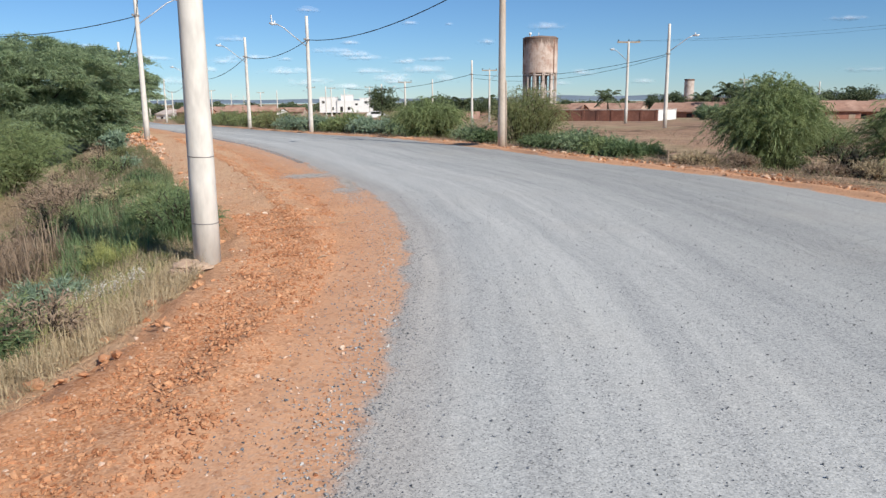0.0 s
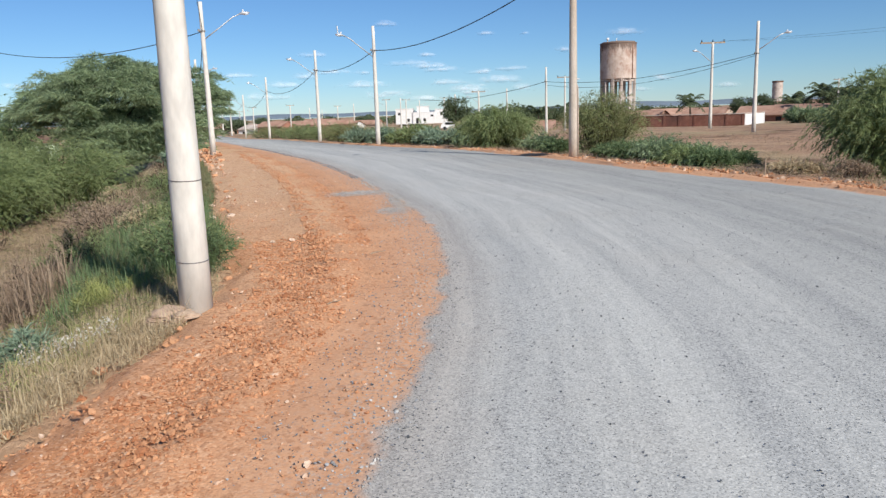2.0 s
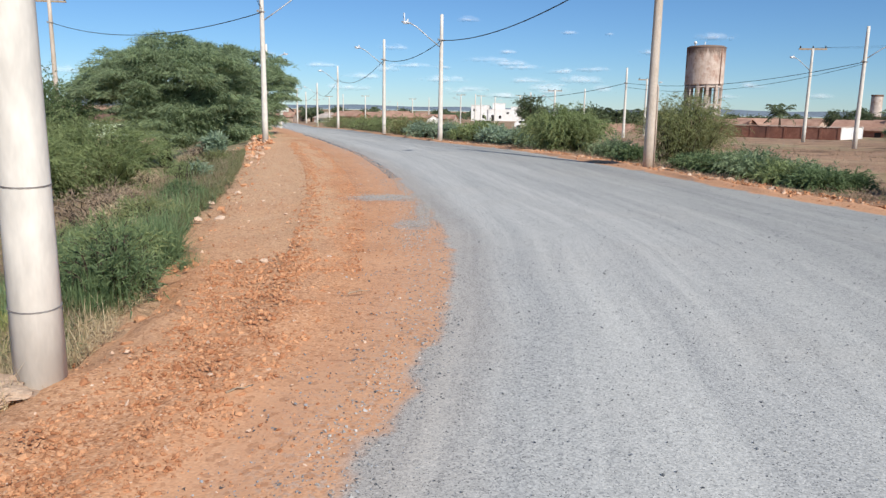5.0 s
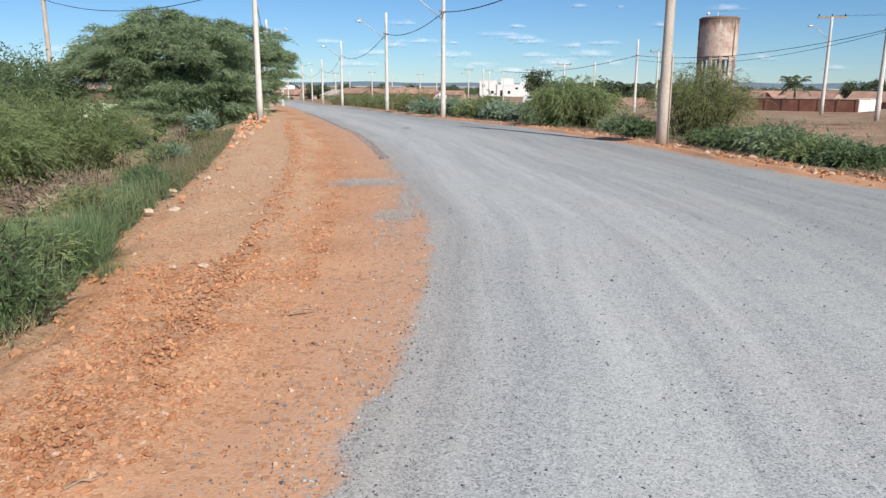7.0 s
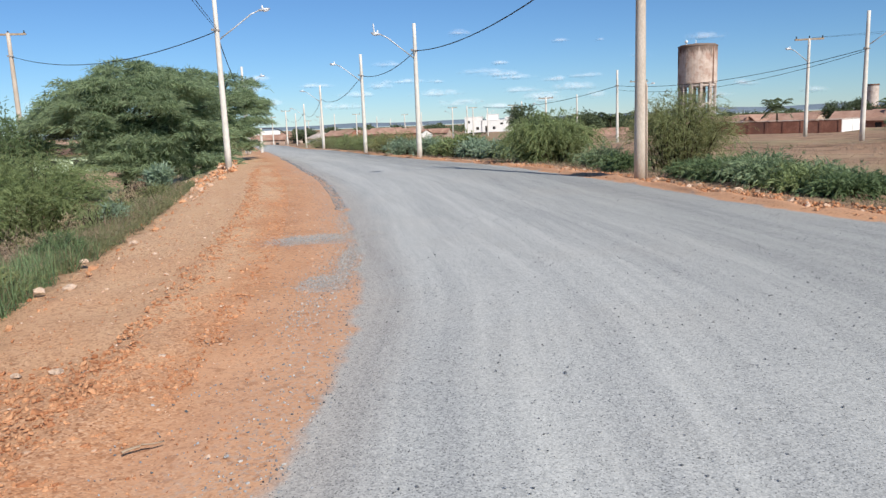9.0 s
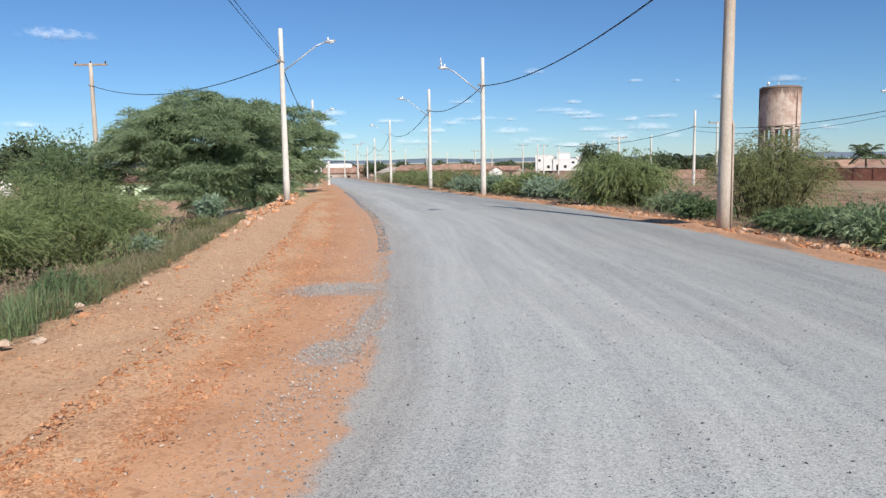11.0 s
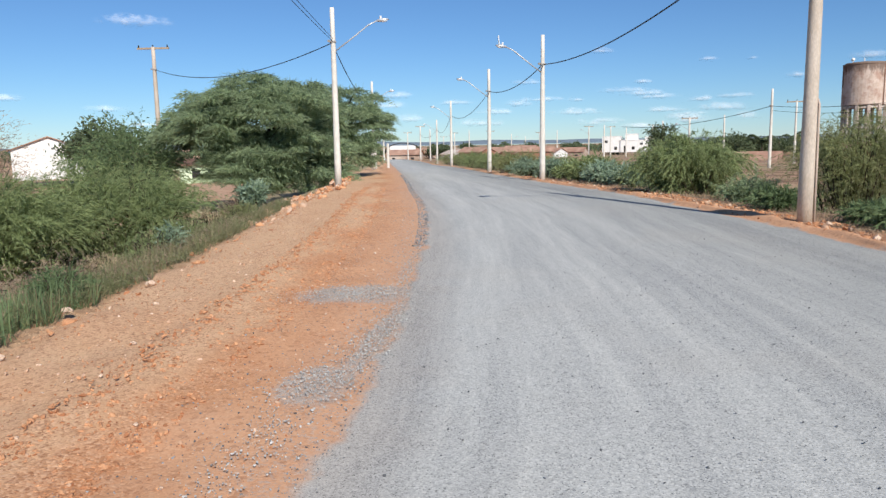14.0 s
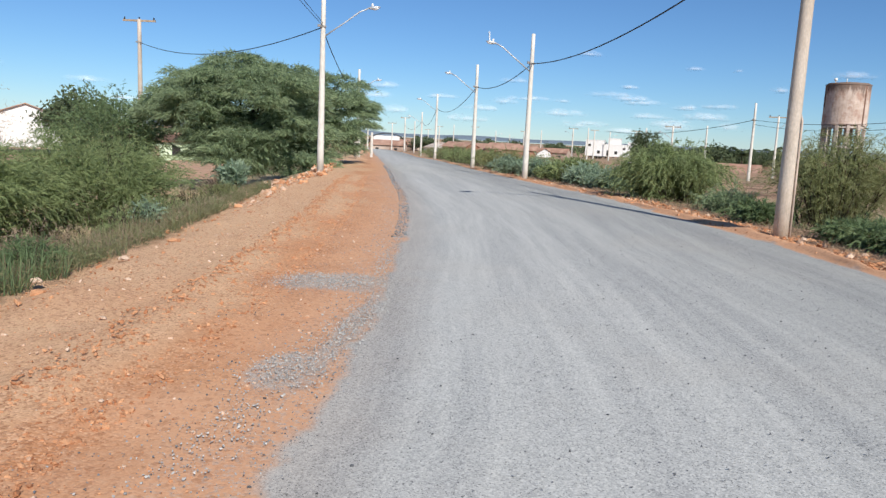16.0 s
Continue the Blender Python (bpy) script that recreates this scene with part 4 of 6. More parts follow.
def build_tower(place):
    """Round concrete water tower: a stained tank on a ring of columns with braces."""
    x, y = place
    R, z0, z1, g = 4.12, 10.3, 18.3, float(fall(math.hypot(x, y))) - 0.5
    top = empty("water_tower", (x, y, g), "tall weathered concrete water tower with a stained round tank", "water tower")
    link("tank", *lathe([(R - 0.3, z0), (R, z0), (R, z0 + 0.4), (R - 0.03, z0 + 0.45), (R - 0.03, z1 - 0.25), (R + 0.05, z1 - 0.2), (R + 0.05, z1), (R - 0.2, z1 + 0.02), (R - 0.4, z1 + 0.25), (0.3, z1 + 0.6)], 40), M_TANK, top, "pinkish concrete tank with dark stains")
    for i, (a, wd, lo) in enumerate(((-41, 0.4, 0.0), (-168, 1.2, 3.5), (-150, 0.5, 6.4))):
        n = 12
        vs, fs = [], []
        for q in range(n + 1):
            w = radians(a) + wd / R * (q / n - 0.5)
            ragged = lo + (0.45 * math.sin(q * 2.3 + i) + 0.3 * math.sin(q * 5.1) if lo else 0)
            for zz in (z0 + ragged, z1 - 0.3):
                vs.append(((R - 0.005) * math.cos(w), (R - 0.005) * math.sin(w), zz))
        for q in range(n):
            fs.append((2 * q, 2 * q + 2, 2 * q + 3, 2 * q + 1))
        link("stain", vs, fs, M_STAIN, top, "dark streak of old leakage")
    nc = 12
    for q in range(nc):
        a = 2 * math.pi * (q + 0.35) / nc
        bm = bmesh.new()
        box(bm, -0.28, 0.28, -0.28, 0.28, 0, z0)
        part("column", bm, M_FRAME, top).matrix_basis = pose((R - 0.35) * math.cos(a), (R - 0.35) * math.sin(a), 0, 0, 0, math.degrees(a))
    for q in range(4):
        a = 2 * math.pi * (q + 0.2) / 4
        bm = bmesh.new()
        box(bm, -0.28, 0.28, -0.28, 0.28, 0, z0)
        part("column", bm, M_FRAME, top).matrix_basis = pose(1.5 * math.cos(a), 1.5 * math.sin(a), 0, 0, 0, math.degrees(a))
    for zz in (2.0, 6.0, 9.9):
        v, f = [], []
        for q in range(nc):
            for r_, dz in ((R - 0.52, -0.2), (R - 0.18, -0.2), (R - 0.18, 0.2), (R - 0.52, 0.2)):
                a = 2 * math.pi * (q + 0.35) / nc
                v.append((r_ * math.cos(a), r_ * math.sin(a), zz + dz))
        for q in range(nc):
            for k in range(4):
                f.append((q * 4 + k, q * 4 + (k + 1) % 4, (q + 1) % nc * 4 + (k + 1) % 4, (q + 1) % nc * 4 + k))
        link("ring_beam", v, f, M_FRAME, top)
    for (bx, by, ln) in ((-2.4, -0.5, 0.5), (-0.4, 0.6, 0.9)):
        link("roof_pipe", *tube([(bx, by, z1), (bx, by, z1 + ln + 0.4)], 0.09, 6), M_WHITE, top)
    bm = bmesh.new()
    bmesh.ops.create_uvsphere(bm, u_segments=10, v_segments=6, radius=0.35, matrix=Matrix.Translation((-2.4, -0.5, z1 + 1.0)))
    part("beacon", bm, M_WHITE, top, "white beacon on the rim", True)


def build_small_tower(place):
    x, y = place
    g = float(fall(math.hypot(x, y))) - 0.5
    top = empty("water_tower", (x, y, g), "slender pale round water tower beyond the trees", "water tower")
    link("tank", *lathe([(1.55, 0), (1.55, 5.0), (1.62, 5.1), (1.6, 11.1), (1.48, 11.2)], 24), M_FRAME, top, smooth=False)
    link("rail", *lathe([(1.67, 11.2), (1.69, 11.7), (1.63, 11.7), (1.61, 11.2)], 24), M_STAIN, top, "rusty railing on the rim")


def brick_wall(a, b, h, name_label, material, seed, piers=9, z=None):
    """A yard wall with piers and a coping."""
    a, b = np.array(a, float), np.array(b, float)
    ln = float(np.linalg.norm(b - a))
    ang = math.degrees(math.atan2(b[1] - a[1], b[0] - a[0]))
    top = empty("yard_wall", (a[0], a[1], z), name_label, "wall", turn=ang)
    bm = bmesh.new()
    box(bm, 0, ln, -0.08, 0.08, 0, h)
    part("panel", bm, material, top)
    for i in range(piers):
        k = ln * i / (piers - 1)
        bm = bmesh.new()
        box(bm, k - 0.15, k + 0.15, -0.14, 0.14, 0, h + 0.05)
        part("pier", bm, material, top)
    bm = bmesh.new()
    box(bm, -0.1, ln + 0.1, -0.17, 0.17, h + 0.052, h + 0.14)
    part("coping", bm, M_FRAME, top, "pale mortar coping")
    return top


def white_block(place, turn, z):
    """A white flat-roofed building in stepped volumes, far off."""
    top = empty("white_building", (*place, z), "white flat-roofed building of two storeys in the town", "building", turn=turn)
    for x0, x1, y0, y1, h in ((-10, -3.5, -4, 4, 5.6), (-3.5, 5, -4.5, 4, 4.2), (5, 10, -4, 4, 5.2), (-2, 2.5, -3, 3, 6.4)):
        bm = bmesh.new()
        box(bm, x0 + 0.01, x1 - 0.01, y0, y1, 0, h)
        box(bm, x0 - 0.1, x1 + 0.1, y0 - 0.1, y1 + 0.1, h, h + 0.2)
        part("wall", bm, M_WHITE, top)
    for xx, z0, z1 in ((-8.6, 3.4, 4.3), (-5.2, 0.9, 2.0), (-1.8, 0.1, 2.2), (1.0, 0.9, 2.0), (3.8, 2.6, 3.3), (7.4, 3.2, 4.1)):
        bm = bmesh.new()
        front = -4.53 if -3.5 < xx < 5 else -4.03
        box(bm, xx - 0.5, xx + 0.5, front, front + 0.05, z0, z1)
        part("window", bm, M_DARK, top)


def arch_shed(place, turn, z):
    top = empty("arched_shed", (*place, z), "open shed with a dark arched roof and brick walls", "shed", turn=turn)
    bm = bmesh.new()
    box(bm, -5, 5, 0, 0.3, 0, 2.4)
    box(bm, -5, -4.7, 0.31, 9, 0, 2.4)
    box(bm, 4.7, 5, 0.31, 9, 0, 2.4)
    part("wall", bm, M_BRICK, top)
    vs, fs = [], []
    n = 20
    for yy in (-0.5, 9):
        for rr in (1.0, 0.93):
            for k in range(n + 1):
                w = math.pi * k / n
                vs.append((-5.6 * rr * math.cos(w), yy, 2.2 + 2.9 * rr * math.sin(w)))
    m = n + 1
    for k in range(n):
        fs += [(k, k + 1, 2 * m + k + 1, 2 * m + k), (m + k, 3 * m + k, 3 * m + k + 1, m + k + 1), (k, m + k, m + k + 1, k + 1), (2 * m + k, 2 * m + k + 1, 3 * m + k + 1, 3 * m + k)]
    link("roof", vs, fs, M_DARK, top, "dark arched sheet roof")
    bm = bmesh.new()
    box(bm, -3.9, 3.6, -0.4, -0.15, 2.2, 4.3)
    part("gable", bm, M_WHITE, top, "white gable panel")


def car(place, turn, z):
    top = empty("car", (*place, z), "small white car parked far down the field", "car", turn=turn)
    bm = bmesh.new()
    prof = [(-2.0, 0.35), (2.0, 0.35), (2.02, 0.75), (1.2, 0.9), (0.6, 1.42), (-1.3, 1.45), (-1.95, 0.95)]
    a = [bm.verts.new((px, -0.8, pz)) for px, pz in prof]
    b = [bm.verts.new((px, 0.8, pz)) for px, pz in prof]
    bm.faces.new(a)
    bm.faces.new(b[::-1])
    for i in range(len(prof)):
        j = (i + 1) % len(prof)
        bm.faces.new((a[i], b[i], b[j], a[j]))
    part("body", bm, M_CARPAINT, top)
    for s in (-1, 1):
        bm = bmesh.new()
        box(bm, -1.2, 0.55, s * 0.79 - 0.03, s * 0.79 + 0.03, 0.95, 1.35)
        part("side_window", bm, M_GLASS, top)
        for xx in (-1.25, 1.25):
            w = link("wheel", *lathe([(0.3, -0.1), (0.32, -0.05), (0.32, 0.05), (0.3, 0.1)], 14), M_TYRE, top)
            w.matrix_basis = pose(xx, s * 0.74, 0.32, 90, 0, 0)


def stone_mesh(name, seed, material, size=(1, 1, 0.6), fine=2):
    rng = np.random.RandomState(seed)
    bm = bmesh.new()
    bmesh.ops.create_icosphere(bm, subdivisions=fine, radius=1)
    for v in bm.verts:
        n = noise.noise(v.co * 1.3 + Vector((seed * 3.1, 0, 0)))
        n2 = noise.noise(v.co * 3.1 + Vector((0, seed * 1.7, 0)))
        v.co *= 1 + 0.5 * n + 0.28 * n2 + 0.12 * noise.noise(v.co * 7.0)
        v.co = Vector((v.co.x * size[0], v.co.y * size[1], v.co.z * size[2]))
    me = bpy.data.meshes.new(name)
    bm.to_mesh(me)
    bm.free()
    me.materials.append(material)
    return me


# ---- the right side of the road ----
CONC = "grey round concrete utility pole standing at the road edge"
LAMPC = "grey round concrete pole with a street light arm over the road"
utility_pole((-0.41, 22.9), 6.9, 0.13, 0.085, "tan concrete pole with a rusty conduit pipe on its side", z=0.16, lamp=(5.5, 213, 1.75, 1.1), conduit=True, hardware=5.4, shaft=M_TAN)
utility_pole((-11.57, 40.5), 6.35, 0.135, 0.08, LAMPC, z=-0.1, lamp=(4.75, 213, 1.65, 1.1, True), hardware=5.08)
utility_pole((-19.8, 53.1), 6.55, 0.14, 0.085, LAMPC, z=-0.3, lamp=(4.8, 213, 1.65, 1.1), hardware=5.15)
utility_pole((-35.0, 77.5), 6.5, 0.15, 0.09, LAMPC, z=-0.65, lamp=(4.8, 213, 1.65, 1.1))
utility_pole((-53.7, 109.4), 6.6, 0.16, 0.1, LAMPC, z=-1.5, lamp=(4.9, 213, 1.7, 1.0))
utility_pole((-72.6, 137.8), 6.7, 0.17, 0.11, "grey concrete pole with a crossarm beside the road", z=-1.75, crossarm=(6.6, 1.8, 30))
utility_pole((10.33, 52.6), 6.7, 0.14, 0.09, "grey concrete pole with a street light in the field", lamp=(4.9, 0, 1.6, 1.0), z=-0.1, hardware=4.7)
utility_pole((9.6, 66.5), 6.7, 0.14, 0.09, "grey concrete pole with a crossarm and a street light", lamp=(5.1, 200, 1.3, 0.9), crossarm=(6.65, 2.0, 10), z=-0.25)
utility_pole((-4.6, 76.0), 6.7, 0.14, 0.085, CONC, z=-1.15, hardware=5.3)
utility_pole((-3.6, 97.0), 6.9, 0.15, 0.09, "grey concrete pole with a crossarm and a street light", lamp=(5.6, 10, 1.4, 0.9), crossarm=(6.8, 2.0, 10), z=-1.5)
utility_pole((33.0, 39.0), 7.0, 0.14, 0.09, "grey concrete pole with a crossarm in the field", z=-0.4, crossarm=(6.9, 2.0, 50))
WIRE = [(-0.41, 22.9, 5.6), (-11.57, 40.5, 4.98), (-19.8, 53.1, 4.85), (-35.0, 77.5, 4.4), (-53.7, 109.4, 3.7), (-72.6, 137.8, 3.4)]
for a, b in zip(WIRE, WIRE[1:]):
    cable(a, b, 0.03 * (Vector(a) - Vector(b)).length)
cable((10.33, 52.6, 4.6), (-4.6, 76.0, 4.15), 0.7, 0.018)
cable((10.33, 52.6, 4.5), (-4.6, 76.0, 3.8), 0.9, 0.014)
cable((33.0, 39.0, 6.6), (9.6, 66.5, 6.5), 0.5, 0.006)
cable((33.0, 39.4, 6.6), (9.8, 66.5, 6.5), 0.7, 0.006)
cable((-4.6, 76.0, 4.15), (-26.0, 112.0, 3.4), 0.7, 0.025)

bush("bush", (6.25, 18.1), 1.15, 1.15, 2.1, "feathery green thorn bush with drooping fine twigs", M_LEAF_BUSH, 11, 200, 60000, 0.13, 0.008, hang=0.75)
bush("bush", (8.9, 16.0), 1.25, 1.25, 1.9, "feathery green thorn bush with drooping fine twigs", M_LEAF_BUSH, 12, 130, 36000, 0.13, 0.008, hang=0.7)
bush("bush", (0.42, 26.6), 1.35, 1.25, 1.95, "sparse olive thorn bush behind the concrete pole", M_LEAF_OLIVE, 13, 190, 34000, 0.13, 0.006, droop=0.25, hang=0.55)
bush("bush", (-3.6, 30.6), 1.5, 1.45, 1.55, "dense rounded green thorn bush at the road edge", M_LEAF_BUSH, 14, 180, 46000, 0.13, 0.010, hang=0.7)
for i, (x, y, r, h) in enumerate(((0.7, 23.1, 0.45, 0.34), (1.25, 22.0, 0.55, 0.42), (1.85, 21.0, 0.62, 0.46), (2.4, 20.1, 0.55, 0.36), (2.85, 19.2, 0.42, 0.3), (2.2, 22.6, 0.7, 0.52), (3.0, 21.4, 0.6, 0.4), (1.6, 24.0, 0.55, 0.42), (3.6, 20.4, 0.45, 0.36), (-0.9, 25.4, 0.5, 0.4), (-1.7, 27.4, 0.55, 0.5))):
    bush("low_bush", (x, y), r, r, h, "spreading green shrub on the verge", (M_LEAF_VIVID, M_LEAF_VIVID, M_LEAF_TREE, M_LEAF_BUSH)[i % 4], 20 + i, 34, 4200, 0.11, 0.013, droop=0.4, category="shrub", hang=0.45, spread=0.3)
for i, (x, y, r, h) in enumerate(((7.6, 15.2, 0.6, 0.42), (6.6, 15.6, 0.42, 0.28), (8.4, 14.2, 0.5, 0.42), (4.6, 17.6, 0.4, 0.22), (7.9, 17.0, 0.8, 0.8), (5.1, 16.4, 0.35, 0.3), (4.1, 16.9, 0.4, 0.3), (9.6, 13.6, 0.7, 0.7))):
    bush("dry_weed", (x, y), r, r, h, "dry brown twiggy weed on the verge", M_DRY if i % 3 else M_STRAW, 220 + i, 60, 3800, 0.08, 0.006, droop=0.3, category="weed", hang=0.3)
for i, (x, y, r, h) in enumerate(((-6.0, 34.0, 0.7, 0.6), (-7.6, 36.6, 0.85, 0.75), (-9.1, 39.4, 1.0, 0.95), (-12.0, 42.9, 0.95, 0.8), (-14.6, 46.6, 1.1, 0.85), (-5.2, 35.8, 0.7, 0.55), (-6.9, 35.2, 0.55, 0.45), (-8.3, 38.2, 0.6, 0.5), (-10.6, 41.2, 0.7, 0.55))):
    bush("shrub", (x, y), r, r, h, "grey-green broad-leaved shrub at the road edge", M_LEAF_BUSH if i % 3 == 2 else M_LEAF_TEAL, 40 + i, 50, 3600, 0.17, 0.024, droop=0.2, category="shrub", hang=0.2)
for i, (x, y, r, h) in enumerate(((-17.2, 51.6, 1.5, 1.2), (-21.5, 58.5, 1.8, 1.2), (-26.5, 66, 1.9, 1.3), (-11.5, 49.5, 1.7, 1.1), (-16, 57, 1.9, 1.3), (-33, 79.5, 2.3, 1.3), (-41, 92, 2.5, 1.4), (-6.2, 45.5, 1.6, 1.2), (1.5, 56, 1.7, 1.0), (-24, 71, 2.5, 1.4), (10.2, 25.4, 1.2, 1.0), (13.0, 21.4, 1.3, 1.3), (-10, 62, 2.0, 1.3), (-48, 104, 2.6, 1.5))):
    bush("bush", (x, y), r, r, h, "rounded green bush in the field beside the road", M_LEAF_BUSH if i % 3 else M_LEAF_OLIVE, 60 + i, 70, 9000, 0.13, 0.013, droop=0.3)

stake = empty("stake", (3.42, 16.0, 0.17), "short weathered wooden stake in the berm", "stake")
link("post", *tube([(0, 0, -0.2), (0.01, 0, 0.2), (0.015, 0.005, 0.38)], [0.019, 0.018, 0.016], 7), M_WOOD, stake)

build_tower((5.2, 180.0))
build_small_tower((57.7, 261.0))
brick_wall((3.6, 107.0), (18.6, 101.5), 1.45, "long low red brick yard wall across the field", M_BRICK, 1, 9, z=-1.45)
brick_wall((18.75, 101.6), (22.5, 109.0), 1.4, "white painted yard wall end beside the brick wall", M_WHITE, 2, 3, z=-1.4)

# ---- the left side of the road ----
utility_pole((-3.21, 6.58), 7.0, 0.142, 0.09, "thick pale concrete pole with wire ties on a stone footing", z=0.02, lean=(0.005, 0.0), bands=(0.415, 1.115), hardware=5.6)
utility_pole((-17.6, 33.24), 6.8, 0.14, 0.085, LAMPC, z=0.12, lamp=(5.15, 33, 1.75, 1.15), hardware=5.5)
utility_pole((-33.8, 60.9), 6.9, 0.14, 0.09, LAMPC, z=-0.2, lamp=(5.2, 33, 1.4, 0.9))
utility_pole((-41.2, 45.3), 10.3, 0.19, 0.12, "old brownish pole with a crossarm among the bushes", z=-1.9, crossarm=(10.2, 2.2, 25), hardware=8.8, shaft=M_TAN)
for x, y in ((-34.9, 62.4), (-34.3, 61.9), (-34.1, 63.6)):
    ob = empty("concrete_post", (x, y, -0.35), "short pale concrete fence post by the shoulder", "post", "fence posts")
    link("post", *tube([(0, 0, -0.1), (0, 0, 0.9), (0.01, 0, 2.0)], [0.13, 0.12, 0.11], 8), M_CONCRETE, ob)
cable((-3.25, 6.58, 6.3), (-17.6, 33.24, 5.65), 0.25, 0.01)
cable((-3.3, 6.5, 6.6), (-17.6, 33.24, 5.75), 0.2, 0.01)
cable((-17.6, 33.24, 5.6), (-41.2, 45.3, 6.9), 0.9)
cable((-17.6, 33.24, 5.5), (-33.8, 60.9, 5.0), 0.7)

big_tree((-27.1, 38.4), [(0.5, 0.3, 4.1, 4.2, 3.8, 2.2, 260), (-1.5, -1.1, 3.5, 2.1, 2.0, 1.2, 70), (2.6, 1.4, 1.0, 2.3, 2.1, 1.3, 80), (1.6, 0.2, 1.0, 1.8, 1.6, 1.2, 60), (2.4, 0.8, 2.0, 2.5, 2.3, 1.7, 120), (1.0, -0.6, 1.9, 2.3, 2.0, 1.5, 110), (-1.4, -1.6, 3.0, 2.2, 1.8, 1.0, 60)], "broad spreading thorn tree with drooping feathery foliage", 5, base=-1.0)
big_tree((-28.0, 46.5), [(0.6, 0.4, 4.0, 3.0, 3.0, 2.2, 180), (1.2, -0.6, 2.2, 2.4, 2.2, 1.8, 120)], "dense dark green thorn tree behind the lamp pole", 6, base=-1.0)

bush("bush", (-18.2, 19.4), 2.3, 2.2, 2.35, "large feathery green thorn bush below the embankment", M_LEAF_BUSH, 31, 230, 64000, 0.14, 0.01)
bush("bush", (-18.8, 23.7), 2.6, 2.4, 2.5, "large feathery green thorn bush below the embankment", M_LEAF_BUSH, 32, 230, 64000, 0.14, 0.01)
bush("bush", (-15.6, 13.8), 2.0, 2.0, 2.2, "feathery green thorn bush below the embankment", M_LEAF_BUSH, 33, 170, 42000, 0.12, 0.009)
bush("dry_bush", (-20.6, 20.2), 1.6, 1.6, 4.1, "dry brown leafless bush below the embankment", M_DRY, 34, 200, 24000, 0.1, 0.008, hang=0.2)
bush("bush", (-32.2, 35.6), 2.6, 2.6, 4.3, "dark green leafy bush beside the old pole", M_LEAF_VIVID, 35, 110, 14000, 0.18, 0.03)
bush("bush", (-36.5, 38.5), 3.2, 2.8, 5.0, "dark green leafy bush beside the old pole", M_LEAF_VIVID, 36, 110, 14000, 0.2, 0.033)
bush("shrub", (-14.55, 24.9), 0.36, 0.36, 0.85, "grey-green milkweed shrub at the shoulder's edge", M_LEAF_TEAL, 37, 60, 2400, 0.12, 0.034, droop=0.1, category="shrub", hang=0.1)
bush("shrub", (-10.2, 17.95), 0.24, 0.24, 0.5, "pale grey-green shrub on the embankment slope", M_LEAF_TEAL, 38, 45, 1500, 0.07, 0.014, droop=0.2, category="shrub", hang=0.2)

house((-66.7, 75.1), 10, 6, 2.6, 0.55, 45, M_GREENWALL, M_STAIN, "pale green house with a tile roof behind the tree", 1, z=-3.05, windows=4)
house((-88.0, 69.0), 9, 8.0, 3.6, 1.5, -34, M_WHITE, M_TILE, "white gabled house with a red tile roof", 2, z=-2.0)

# ---- the town and the distance ----
white_block((-65.0, 281.0), 10, -2.9)
arch_shed((-110.0, 194.0), 30, -3.3)
car((-25.0, 132.0), 10, -1.75)
rng = np.random.RandomState(77)
tints = (M_BARE_BRICK, M_TILE, M_WHITE, M_RUST, M_BARE_BRICK)
TINT = {M_WHITE: "white", M_BARE_BRICK: "red brick", M_TILE: "reddish plastered", M_RUST: "weathered"}
for i in range(58):
    az = radians(rng.uniform(-29.5, -17) if i < 34 else rng.uniform(-16, 30))
    d = rng.uniform(190, 330)
    if -0.29 < az < -0.16:
        az -= 0.16
    if -0.03 < az < 0.09:
        d = rng.uniform(200, 260)
    w = rng.uniform(7, 12)
    wall = tints[rng.randint(0, 5)]
    house((d * math.sin(az), d * math.cos(az)), w, rng.uniform(5, 8), rng.uniform(2.6, 3.4), rng.uniform(0.9, 1.5), rng.uniform(-20, 20), wall, M_TILE if rng.rand() < 0.8 else M_FRAME, "low %s house with a tile roof in the town" % TINT[wall], 100 + i, z=float(fall(d)) - 1.5)
for i, (az, d, w, h, wall) in enumerate(((12.4, 132, 8, 2.4, M_BARE_BRICK), (14.6, 138, 10, 2.5, M_TILE), (16.9, 128, 9, 2.3, M_WHITE), (18.8, 124, 7, 2.3, M_BARE_BRICK), (20.6, 130, 8, 2.5, M_TILE), (22.3, 122, 9, 2.6, M_BARE_BRICK), (24.6, 126, 10, 2.5, M_BARE_BRICK), (27.2, 130, 10, 2.6, M_TILE), (29.8, 126, 9, 2.5, M_WHITE), (18.5, 172, 9, 4.4, M_WHITE), (3.6, 150, 9, 3.0, M_TILE), (5.6, 158, 9, 3.2, M_BARE_BRICK), (8.4, 154, 8, 3.2, M_RUST), (10.0, 162, 9, 3.0, M_TILE), (1.6, 165, 8, 3.0, M_BARE_BRICK), (-4.9, 128, 8, 1.9, M_RUST), (13.4, 168, 9, 3.2, M_RUST), (15.8, 176, 10, 3.4, M_BARE_BRICK))):
    a = radians(az)
    house((d * math.sin(a), 6 + d * math.cos(a)), w, 6.5, h, 1.3, -az + rng.uniform(-40, 40), wall, M_TILE, "low %s house with a tile roof beyond the field" % TINT[wall], 160 + i, z=(-3.1 if az < 12 else -2.3) - 0.006 * d, windows=3)
